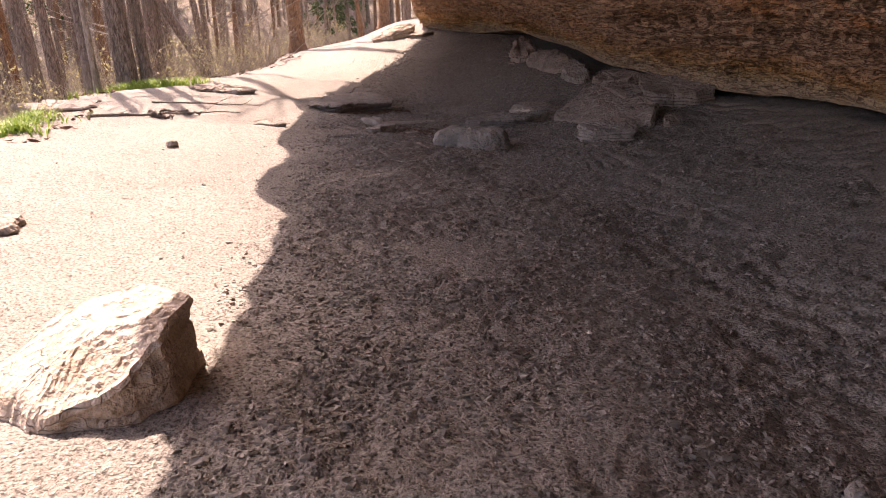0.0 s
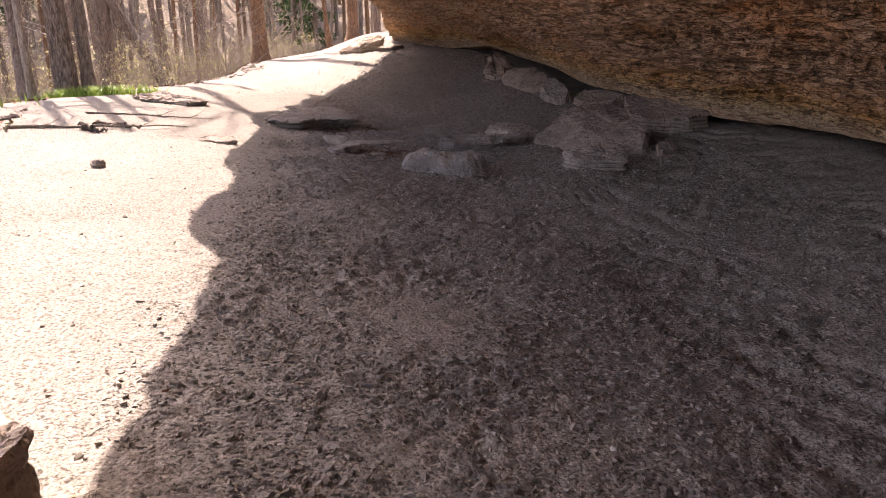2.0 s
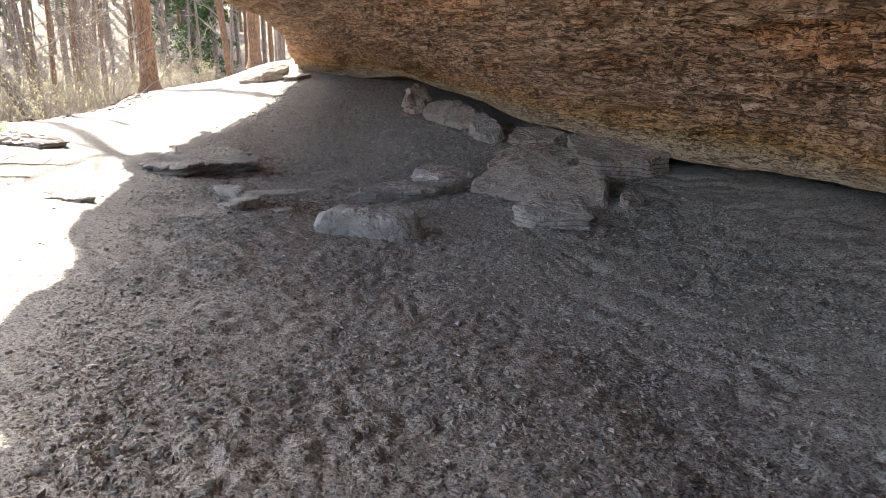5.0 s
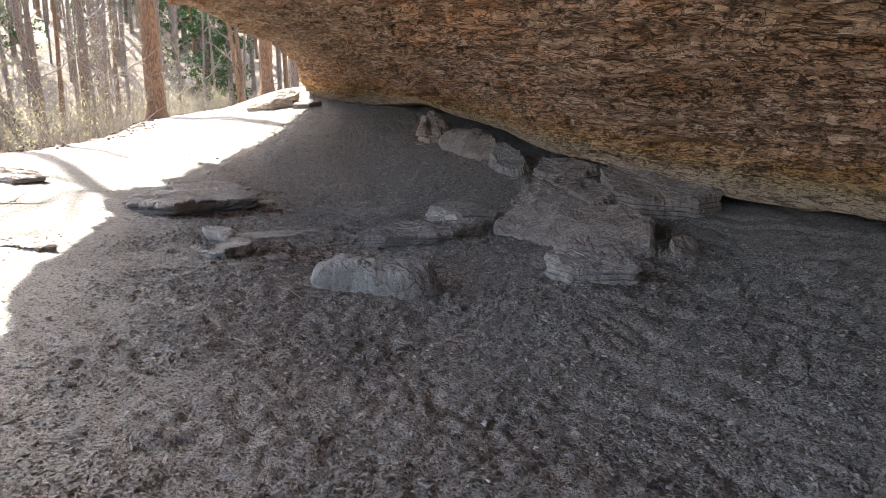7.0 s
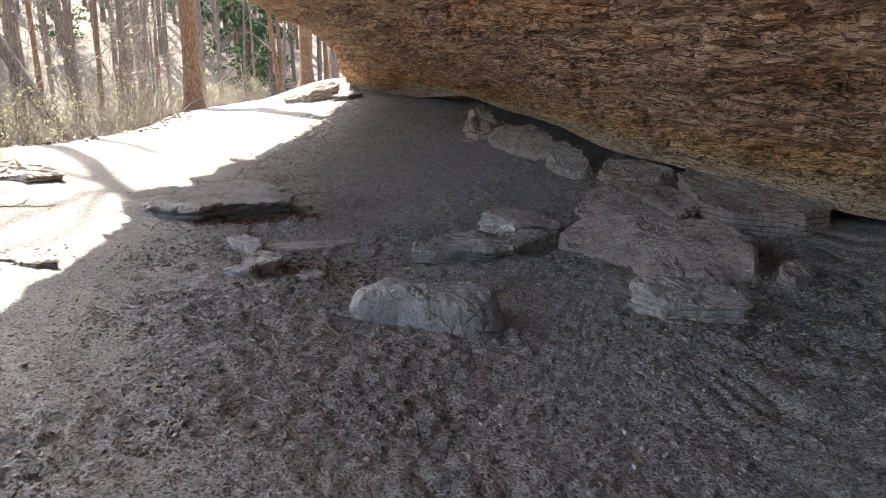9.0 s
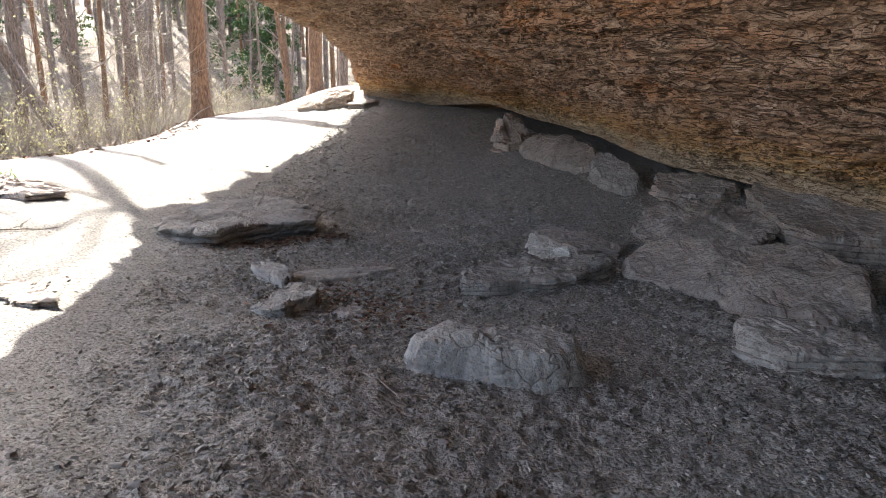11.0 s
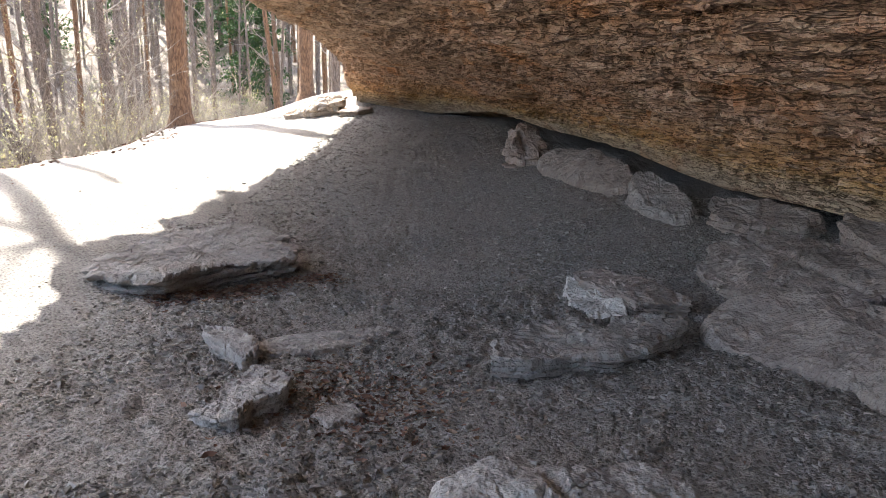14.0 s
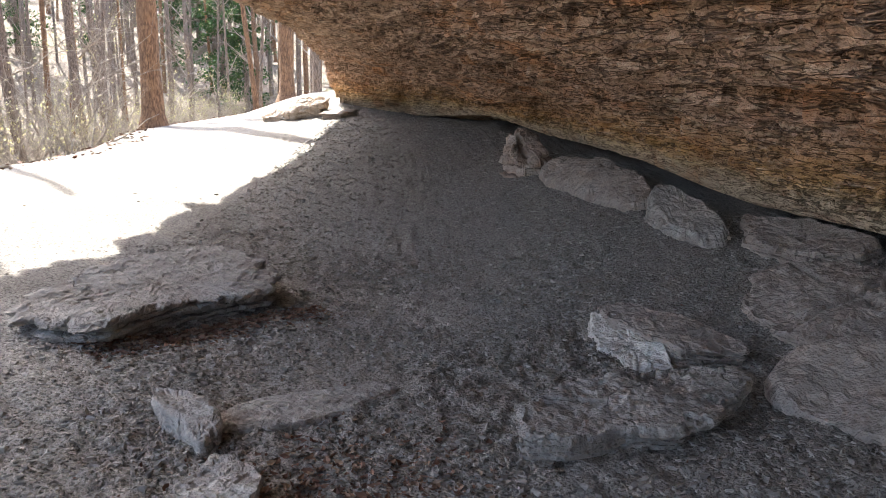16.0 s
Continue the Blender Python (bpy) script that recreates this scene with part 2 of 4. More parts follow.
def cliff_material():
    n = Nodes("layered_sandstone")
    n.b.inputs["Specular IOR Level"].default_value = 0.2
    y = n.part("Y")
    z = n.math("SUBTRACT", n.part("Z"), n.math("MULTIPLY", y, 0.052))
    comb = n.t.nodes.new("ShaderNodeCombineXYZ")
    n.put(comb.inputs[0], n.math("MULTIPLY", n.part("X"), 1.3))
    n.put(comb.inputs[1], n.math("MULTIPLY", y, 1.3))
    n.put(comb.inputs[2], n.math("MULTIPLY", z, 6.5))
    v = comb.outputs[0]
    lay, thin = n.noise(1.4, 4, 0.6, v, 0.4), n.noise(4.0, 3, 0.55, v, 0.5)
    blot, n30, n80 = n.noise(1.6, 4, 0.6), n.noise(30, 2, 0.5, n.scaled(1, 1, 1.8)), n.noise(85, 2, 0.5)
    # beds from the foot upward: pale, ochre, rust, then brown
    bed = n.math("ADD", n.math("MULTIPLY", z, 0.5), n.math("MULTIPLY", n.math("SUBTRACT", blot, 0.5), 0.16))
    c = n.steps(bed, [(0.0, (0.60, 0.47, 0.31)), (0.05, (0.68, 0.51, 0.28)), (0.12, (0.70, 0.43, 0.185)), (0.24, (0.60, 0.37, 0.20)),
                      (0.34, (0.48, 0.325, 0.22)), (0.55, (0.42, 0.285, 0.192)), (0.8, (0.36, 0.25, 0.165)), (1.0, (0.37, 0.26, 0.17))])
    c = n.mix(n.steps(lay, [(0.48, 0.0), (0.64, 0.7)]), c, (0.32, 0.20, 0.13))
    c = n.mix(n.steps(thin, [(0.54, 0.0), (0.66, 0.6)]), c, (0.62, 0.475, 0.33))
    c = n.mix(n.steps(n.noise(0.9, 5, 0.65), [(0.53, 0.0), (0.67, 0.7)]), c, (0.50, 0.23, 0.085))
    c = n.mix(n.steps(n.noise(1.9, 4, 0.65, v), [(0.60, 0.0), (0.70, 0.7)]), c, (0.19, 0.135, 0.10))
    c = n.mix(n.steps(n30, [(0.30, 0.4), (0.40, 0.0)]), c, (0.17, 0.11, 0.075))
    c = n.mix(n.steps(n80, [(0.34, 0.4), (0.44, 0.0)]), c, (0.14, 0.09, 0.06))
    # gaps between the flakes: bumps, with their shade and dirt painted as dark lines
    g1 = n.steps(n.math("ABSOLUTE", n.math("SUBTRACT", n.noise(1.9, 3, 0.6, v, 0.5), 0.5)), [(0.004, 0.0), (0.024, 1.0)])
    g2 = n.steps(n.math("ABSOLUTE", n.math("SUBTRACT", n.noise(3.6, 2, 0.6, v, 0.5), 0.47)), [(0.006, 0.0), (0.028, 1.0)])
    gap = n.mix(0.75, g1, g2, "MULTIPLY")
    c = n.mix(n.steps(gap, [(0.0, 0.75), (0.8, 0.0)]), c, (0.07, 0.043, 0.030))
    h = n.math("ADD", n.math("MULTIPLY", lay, 0.5), n.math("ADD", n.math("MULTIPLY", thin, 0.35), n.math("MULTIPLY", n30, 0.6)))
    h = n.math("ADD", h, n.math("ADD", n.math("MULTIPLY", gap, 0.6), n.math("MULTIPLY", n80, 0.25)))
    return n.done(c, 0.85, n.bump(h, 0.045, 1.0))


def bark_material(name, light, dark):
    n = Nodes(name)
    tc = n.t.nodes.new("ShaderNodeTexCoord").outputs["Object"]
    ridges = n.noise(26, 4, 0.62, n.scaled(1, 1, 0.22, tc), 0.9)
    c = n.steps(ridges, [(0.38, dark), (0.60, light)])
    plates = n.cells(14, n.scaled(1, 1, 0.3, tc), "DISTANCE_TO_EDGE")
    c = n.mix(n.steps(plates, [(0.0, 0.7), (0.08, 0.0)]), c, dark)
    c = n.mix(n.steps(n.noise(1.3, 4, 0.6), [(0.5, 0.0), (0.7, 0.6)]), c, tuple(0.7 * a for a in light))
    c = n.mix(n.math("MULTIPLY", n.rand(), 0.35), c, (0.17, 0.135, 0.105))
    return n.done(c, 0.9, n.bump(n.math("ADD", ridges, n.math("MULTIPLY", plates, 0.8)), 0.05, 1.0))


def leaf_material(name, a, b, through=0.35):
    n = Nodes(name)
    c = n.steps(n.island(), [(0.0, a), (1.0, b)])
    n.b.inputs["Subsurface Weight"].default_value = 0.0
    n.done(c, 0.6)
    t = n.t.nodes.new("ShaderNodeBsdfTranslucent")
    n.put(t.inputs["Color"], c)
    s = n.t.nodes.new("ShaderNodeMixShader")
    s.inputs[0].default_value = through
    n.t.links.new(n.b.outputs[0], s.inputs[1]), n.t.links.new(t.outputs[0], s.inputs[2])
    n.t.links.new(s.outputs[0], n.t.nodes["Material Output"].inputs["Surface"])
    return n.m


def chip_material(name, stops):
    n = Nodes(name)
    c = n.steps(n.island(), stops)
    c = n.mix(n.steps(n.noise(70, 3), [(0.4, 0.2), (0.6, 0.0)]), c, (0.09, 0.07, 0.055))
    return n.done(c, 0.92)


DIRT = dirt_material()
CLIFF = cliff_material()
PALE_ROCK = rock_material("pale_sandstone", (0.55, 0.47, 0.38), (0.42, 0.34, 0.26), (0.48, 0.36, 0.26))
GREY_ROCK = rock_material("grey_sandstone", (0.41, 0.372, 0.32), (0.27, 0.24, 0.205), (0.32, 0.272, 0.226), 1.4, 0.7)
RED_ROCK = rock_material("rusty_sandstone", (0.345, 0.295, 0.245), (0.262, 0.218, 0.18), (0.36, 0.285, 0.225), 1.0, 0.4)
PALE_BROWN = rock_material("split_sandstone", (0.46, 0.38, 0.31), (0.30, 0.23, 0.18), (0.36, 0.25, 0.18))
WHITE_ROCK = rock_material("chalky_sandstone", (0.66, 0.62, 0.54), (0.44, 0.40, 0.34), (0.40, 0.35, 0.29), 2.0)
BARK = bark_material("grey_bark", (0.37, 0.30, 0.24), (0.10, 0.076, 0.058))
ORANGE_BARK = bark_material("orange_bark", (0.38, 0.225, 0.12), (0.11, 0.06, 0.035))
TWIG = bark_material("twig_bark", (0.54, 0.47, 0.39), (0.24, 0.20, 0.155))
LEAF = leaf_material("young_leaf", (0.40, 0.38, 0.15), (0.58, 0.54, 0.31))
NEEDLE = leaf_material("evergreen_needle", (0.035, 0.075, 0.025), (0.08, 0.13, 0.04), 0.2)
GRASS = leaf_material("grass_blade", (0.12, 0.22, 0.03), (0.25, 0.33, 0.06))
GRIT = chip_material("grit", [(0.0, (0.15, 0.132, 0.11)), (0.4, (0.24, 0.214, 0.18)), (0.9, (0.32, 0.288, 0.245)), (1.0, (0.47, 0.43, 0.37))])
DRY_LEAF = chip_material("dry_leaf", [(0.0, (0.10, 0.05, 0.03)), (0.5, (0.18, 0.10, 0.065)), (0.85, (0.27, 0.18, 0.115)), (1.0, (0.36, 0.28, 0.20))])


# ---- mesh helpers ----
def grid_mesh(name, x, y, z, material, smooth=True):
    """A sheet from three equal 2D arrays."""
    r, c = x.shape
    k = np.arange(r * c).reshape(r, c)
    f = np.stack([k[:-1, :-1], k[:-1, 1:], k[1:, 1:], k[1:, :-1]], -1).reshape(-1, 4)
    return raw_mesh(name, np.stack([x, y, z], -1).reshape(-1, 3), f, material, smooth)


def raw_mesh(name, verts, faces, material, smooth=True):
    me = bpy.data.meshes.new(name)
    verts, faces = np.ascontiguousarray(verts, np.float32), np.ascontiguousarray(faces, np.int32)
    n, m = faces.shape
    me.vertices.add(len(verts))
    me.vertices.foreach_set("co", verts.ravel())
    me.loops.add(n * m)
    me.loops.foreach_set("vertex_index", faces.ravel())
    me.polygons.add(n)
    me.polygons.foreach_set("loop_start", np.arange(0, n * m, m, dtype=np.int32))
    me.polygons.foreach_set("use_smooth", np.full(n, smooth, dtype=bool))
    me.update(calc_edges=True)
    me.validate()
    me.materials.append(material)
    return me


def part(name, me, parent, label=""):
    ob = new(name, me)
    ob.parent = parent
    return tagged(ob, label=label)


# ---- ground: one sheet to the horizon ----
def spaced(lo, hi, step, out_lo, out_hi, grow=1.16):
    a = list(np.arange(lo, hi + step / 2, step))
    d = step
    while a[-1] < out_hi:
        d *= grow
        a.append(a[-1] + d)
    d = step
    while a[0] > out_lo:
        d *= grow
        a.insert(0, a[0] - d)
    return np.array(a)


gx, gy = np.meshgrid(spaced(-3.2, 4.0, 0.02, -420, 420, 1.09), spaced(1.8, 13.0, 0.02, -200, 700, 1.035))
gz = land(gx, gy) + rough(gx, gy)
ground = new("ground", grid_mesh("ground", gx, gy, gz, DIRT))
tagged(ground, "trampled brown dirt floor with crumbs and leaf litter beyond", "ground", kind="structure")

# ---- the overhanging cliff: foot line, lip line, and the rock between ----
FOOT_Y = (-16, 0, 6, 8.7, 9.6, 10.7, 12.8, 14.5, 16.3, 19.2, 21.3, 23.2, 24.3, 25.2, 26.0, 26.9, 27.6)
FOOT_X = (4.9, 4.8, 4.7, 4.52, 4.42, 4.0, 3.42, 3.0, 2.7, 2.3, 1.85, 1.3, 0.35, -0.45, -0.7, 2.5, 12.0)
FOOT_Z = (0.36, 0.36, 0.38, 0.40, 0.38, 0.36, 0.50, 0.58, 0.80, 0.95, 1.15, 1.10, 1.06, 1.12, 1.2, 1.5, 1.6)
LIP_Y = (-16, 0, 4.4, 7.1, 7.8, 8.8, 10.3, 11.4, 13.8, 15.2, 16.9, 18.9, 20.3, 23.5, 24.5, 26.3, 28.2, 30)
LIP_X = (-2.2, -2.4, -2.66, -2.88, -2.96, -3.42, -3.46, -3.85, -4.02, -4.25, -3.98, -3.5, -2.85, -1.95, -1.45, -0.85, 2.5, 12.0)
LIP_Z = (3.5, 3.5, 3.5, 3.5, 3.5, 3.5, 3.5, 3.5, 3.5, 3.5, 3.4, 3.3, 3.2, 2.9, 2.7, 2.35, 3.0, 3.6)


def cliff_sheet():
    us = np.concatenate([np.arange(-16, 4, 0.25), np.arange(4, 15, 0.026), np.arange(15, 20, 0.04), np.arange(20, 26, 0.06), np.linspace(26, 27.6, 40)])
    vs = np.concatenate([np.linspace(0, 0.65, 330, endpoint=False), np.linspace(0.65, 1.0, 70)])
    u, v = np.meshgrid(us, vs, indexing="ij")
    fx, fz = curve(FOOT_Y, FOOT_X, u), curve(FOOT_Y, FOOT_Z, u)
    ly = np.interp(u, (-16, 26, 26.5, 27.2, 27.6), (-16, 26.0, 26.6, 28.2, 30))
    lx, lz = curve(LIP_Y, LIP_X, ly), curve(LIP_Y, LIP_Z, ly)
    lx = lx + (0.09 * fbm(ly / 0.7, 0.2, seed=55, octaves=3) + 0.07 * np.round(1.5 * vnoise(ly / 0.45, 0.6, seed=56)) / 1.5) * ramp(ly, 12.5, 14.5)
    px, py = fx + (lx - fx) * v, u + (ly - u) * v
    reach = np.hypot(lx - fx, ly - u)
    s = reach * v
    slope = np.interp(u, (0, 13, 17, 22, 24.5, 26), (0.46, 0.46, 0.37, 0.35, 0.45, 0.5))
    flat = fz + 0.16 * (1 - np.exp(-s / 0.10)) + slope * s
    end = fz + 0.16 + slope * reach
    z = flat + (lz - end) * v**6
    # bedding: plates of uneven thickness, each broken back along its own ragged edge
    dip = 0.052 * py
    warp = 0.05 * fbm(px / 1.6, py / 2.2, seed=21, octaves=3)
    level = z - dip + warp
    rng = np.random.default_rng(21)
    bounds = [float(level.min()) - 0.1]
    while bounds[-1] < level.max() + 0.1:
        bounds.append(bounds[-1] + float(rng.choice((0.02, 0.035, 0.055, 0.085, 0.125), p=(0.15, 0.25, 0.3, 0.2, 0.1))))
    stepped = np.full_like(level, bounds[0])
    for i, (lo, hi) in enumerate(zip(bounds[:-1], bounds[1:])):
        th = hi - lo
        edge = np.zeros_like(us)
        for length, amp, sd in ((0.55, 0.55, 300), (0.21, 0.42, 400), (0.075, 0.22, 500)):
            f = us / length + 5.3 * i + 0.4 * vnoise(us / (0.6 * length), 0.5, seed=sd + i)
            j = np.floor(f)
            zi = np.zeros_like(j).astype(np.int64)
            h0, h1 = (hashed((j + d).astype(np.int64), zi + i, zi, sd) - 0.5 for d in (0, 1))
            edge = edge + 2 * amp * (h0 + (h1 - h0) * ramp(f - j, 0.78, 1.0))
        edge = 0.05 * (0.5 + 8 * th) * edge + 0.012 * fbm(us / 0.05, 0.3 * i, seed=90, octaves=2)
        past = level + edge[:, None] - lo
        slot = 0.85 * min(th, 0.07) * np.clip(0.7 + 0.9 * vnoise(us / 0.4, 0.7 * i, seed=97), 0, 1.2)
        stepped = stepped + th * ramp(past, 0.0, 0.008) + slot[:, None] * np.exp(-((past - 0.014) / 0.009) ** 2)
    hold = np.clip(0.92 + 0.35 * fbm(px / 0.9, py / 1.3, seed=36, octaves=2), 0.5, 1.08)
    z = z + (stepped - level) * hold * ramp(s, 0.0, 0.06)
    bulge = 0.09 * fbm(px / 1.5, py / 2.4, seed=41, octaves=3) + 0.014 * fbm(px / 0.10, py / 0.14, z / 0.05, seed=42, octaves=3)
    z = z + bulge * ramp(s, 0.02, 0.4)
    px = px - 0.04 * fbm(py / 0.4, z / 0.05, seed=43, octaves=3) * ramp(s, 0, 0.1)
    # foot: a low undercut that runs back under the cliff; top: the face above the lip and the hill behind
    cols = []
    for back_m, down in ((1.6, -1.2), (1.3, -0.5), (0.9, -0.04), (0.4, 0.0), (0.05, -0.01)):
        cols.append((fx[:, :1] + back_m + 0.04 * vnoise(u[:, :1] / 0.3, back_m, seed=51), u[:, :1] + 0 * fx[:, :1], fz[:, :1] + down + 0.02 * vnoise(u[:, :1] / 0.2, back_m, seed=52)))
    tops = []
    for out_m, up in ((-0.02, 0.12), (0.10, 0.45), (0.5, 1.3), (1.2, 2.6), (2.6, 4.4), (5.0, 5.6), (12, 7.5), (40, 12)):
        jag = 0.25 * up / (1 + up) * fbm(u[:, :1] / 0.9, up * 1.3, seed=53, octaves=3)
        tops.append((px[:, -1:] + out_m + jag, py[:, -1:] + jag * 0.3, z[:, -1:] + up))
    x = np.hstack([c[0] for c in cols] + [px] + [c[0] for c in tops])
    y = np.hstack([c[1] for c in cols] + [py] + [c[1] for c in tops])
    z = np.hstack([c[2] for c in cols] + [z] + [c[2] for c in tops])
    return grid_mesh("cliff", x, y, z, CLIFF, smooth=False)


cliff = new("cliff_overhang", cliff_sheet())
tagged(cliff, "low overhanging cliff of brown and ochre layered sandstone", "cliff", kind="structure")


# ---- rocks ----
def rock_mesh(edge, low, mid=None, res=0.014, bed=0.04, ledge=0.012, batter=0.12, bevel=0.02, lump=0.02, ragged=0.02, flake=0.006, dip=(0.0, 0.0), cuts=(), seed=0, material=None):
    """A broken stone. edge: corners of its top (x, y, z); low: where its sides end, under the dirt. Its sides show beds
    that stand out by ledge and lean out by batter; cuts are cracks (x, y, x, y, width, depth) across the top."""
    e = np.array(edge, float)
    c = e[:, :2].mean(0)
    turn = np.argsort(np.arctan2(e[:, 1] - c[1], e[:, 0] - c[0]))
    e = e[turn]
    loop = np.vstack([e, e[:1]])
    run = np.concatenate([[0], np.cumsum(np.hypot(*np.diff(loop[:, :2], axis=0).T))])
    n = int(np.clip(run[-1] / res, 40, 460))
    s = np.arange(n) * run[-1] / n
    rim = np.stack([sum(w * np.interp((s + d) % run[-1], run, loop[:, i]) for w, d in zip((0.25, 0.5, 0.25), (-1.6 * bevel - 0.01, 0, 1.6 * bevel + 0.01))) for i in range(3)], -1)
    out = rim[:, :2] - c
    far = np.hypot(*out.T)
    out = out / far[:, None]
    chip = ragged * (1.1 * fbm(rim[:, 0] / 0.22, rim[:, 1] / 0.22, seed=seed, octaves=2) + 0.9 * np.round(1.5 * vnoise(rim[:, 0] / 0.10, rim[:, 1] / 0.10, seed=seed + 1)) / 1.5 + 0.5 * vnoise(rim[:, 0] / 0.03, rim[:, 1] / 0.03, seed=seed + 2))
    far = far + chip
    mid = e[:, 2].mean() if mid is None else mid
    # the top
    rho = np.linspace(0, 1, int(np.clip(far.mean() / res, 10, 80)))[1:]
    px, py = c[0] + np.outer(rho, out[:, 0] * far), c[1] + np.outer(rho, out[:, 1] * far)
    inset = np.outer(1 - rho, far)
    fall = bevel * (1 - np.sqrt(np.clip(1 - np.clip(1 - inset / bevel, 0, 1) ** 2, 0, 1)))
    pz = mid + np.outer(rho, rim[:, 2] - mid) - fall
    swell = lump * fbm(px / 0.30, py / 0.30, seed=seed + 3, octaves=3)
    q = 2.6 * vnoise(px / 0.34, py / 0.34, seed=seed + 4) + 0.8 * fbm(px / 0.09, py / 0.09, seed=seed + 5, octaves=2)
    kq = np.floor(q)
    plates = flake * (kq + ramp(q - kq, 0.42, 0.58))
    grain = 0.0035 * fbm(px / 0.028, py / 0.028, seed=seed + 6, octaves=2)
    pz = pz + (swell + plates + grain) * (0.35 + 0.65 * ramp(inset, 0, 0.05))
    # the sides
    deep = rim[:, 2] - bevel - low
    m = int(np.clip(deep.max() / (res * 0.55), 8, 46))
    t = np.linspace(0, 1, m + 1)[1:]
    base = pz[-1]
    sz = base + np.outer(t, low - base)
    level = sz - dip[0] * rim[:, 0] - dip[1] * rim[:, 1] + 0.25 * bed * fbm(rim[:, 0] / 0.2, rim[:, 1] / 0.2, seed=seed + 7, octaves=2)
    kb = np.floor(level / bed).astype(np.int64)
    zero = np.zeros_like(kb)
    along = s[None] / 0.17 + 7.7 * hashed(kb, zero, zero, seed + 8)
    block = np.floor(along).astype(np.int64)
    stand = ledge * (1.4 * (hashed(kb, zero, zero, seed + 9) - 0.5) + 1.1 * (hashed(kb, block, zero, seed + 10) - 0.5))
    part_way = level / bed - kb
    stand = stand - 0.6 * ledge * (ramp(part_way, 0.86, 1.0) + 1 - ramp(part_way, 0.0, 0.14))
    depth = base - sz
    r = far - 0.75 * chip * ramp(depth, 0.0, 0.06) + batter * depth + stand * ramp(depth, 0, 0.012) + 0.004 * fbm(rim[:, 0] / 0.03, rim[:, 1] / 0.03, sz / 0.02, seed=seed + 11, octaves=2) + 0.5 * lump * ramp(depth, 0, 0.05) * fbm(rim[:, 0] / 0.2, rim[:, 1] / 0.2, sz / 0.1, seed=seed + 12, octaves=2)
    x, y = np.vstack([px, c[0] + out[:, 0] * r]), np.vstack([py, c[1] + out[:, 1] * r])
    z = np.vstack([pz, sz])
    for ax, ay, bx, by, wide, sunk in cuts:
        ux, uy = bx - ax, by - ay
        ln = math.hypot(ux, uy)
        ux, uy = ux / ln, uy / ln
        al, off = (x - ax) * ux + (y - ay) * uy, (x - ax) * uy - (y - ay) * ux
        off = off + 0.35 * wide * vnoise(al / 0.05, 0.3, seed=seed + 13)
        z = z - sunk * np.exp(-(off / wide) ** 2) * ramp(al, -0.04, 0.04) * ramp(-al, -ln - 0.04, -ln + 0.04) * ramp(z, mid - 0.14, mid - 0.03)
    rows = x.shape[0]
    at = np.array([c[0], c[1], low])
    v = np.vstack([[[c[0], c[1], z[0].mean()]], np.stack([x, y, z], -1).reshape(-1, 3)]) - at
    j = np.arange(n)
    j2 = (j + 1) % n
    g = 1 + np.arange(rows - 1)[:, None] * n
    quads = np.stack([g + j, g + n + j, g + n + j2, g + j2], -1).reshape(-1, 4)
    tris = np.concatenate([quads[:, (0, 1, 2)], quads[:, (0, 2, 3)], np.stack([0 * j, 1 + j, 1 + j2], -1)])
    return raw_mesh("rock", v, tris, material or GREY_ROCK, smooth=False), tuple(float(a) for a in at)


def rock(name, label, category, edge, low, **k):
    me, at = rock_mesh(edge, low, **k)
    ob = new(name, me)
    ob.location = at
    return tagged(ob, label, category)


rock("boulder", "wedge of pale sandstone with a broken side, half in sunshine", "boulder",
     [(-1.15, 2.50, 0.37), (-1.17, 2.88, 0.40), (-1.47, 3.05, 0.41), (-1.82, 2.98, 0.31), (-2.02, 2.6, 0.13), (-1.58, 2.25, 0.13), (-1.30, 2.31, 0.24)],
     -0.10, mid=0.36, seed=1, res=0.016, bed=0.15, ledge=0.012, batter=0.06, bevel=0.025, lump=0.014, ragged=0.014, flake=0.009, material=PALE_ROCK)
rock("long_stone", "long rounded grey sandstone lying on the dirt", "stone",
     [(-0.32, 9.50, 0.07), (-0.27, 9.66, 0.07), (-0.05, 9.72, 0.10), (0.25, 9.72, 0.09), (0.57, 9.68, 0.09), (0.75, 9.54, 0.06), (0.69, 9.34, 0.04), (0.43, 9.26, 0.06), (0.20, 9.31, 0.06), (0.05, 9.42, 0.07), (-0.23, 9.42, 0.06)],
     -0.24, mid=0.105, seed=2, res=0.011, bed=0.08, ledge=0.008, batter=0.15, bevel=0.08, lump=0.03, ragged=0.012, flake=0.008,
     cuts=((0.10, 9.75, 0.20, 9.40, 0.03, 0.03), (0.55, 9.68, 0.70, 9.48, 0.025, 0.035)), material=GREY_ROCK)
rock("stone_block", "layered pale stone block at the foot of a boulder", "stone",
     [(1.64, 9.58, 0.09), (1.72, 9.72, 0.10), (1.90, 9.78, 0.10), (2.14, 9.66, 0.10), (2.30, 9.42, 0.10), (2.36, 9.24, 0.07), (2.30, 9.15, 0.05), (2.02, 9.18, 0.05), (1.78, 9.27, 0.05)],
     -0.16, seed=3, res=0.009, bed=0.045, ledge=0.022, batter=-0.05, bevel=0.018, lump=0.02, ragged=0.02, flake=0.01, material=GREY_ROCK)
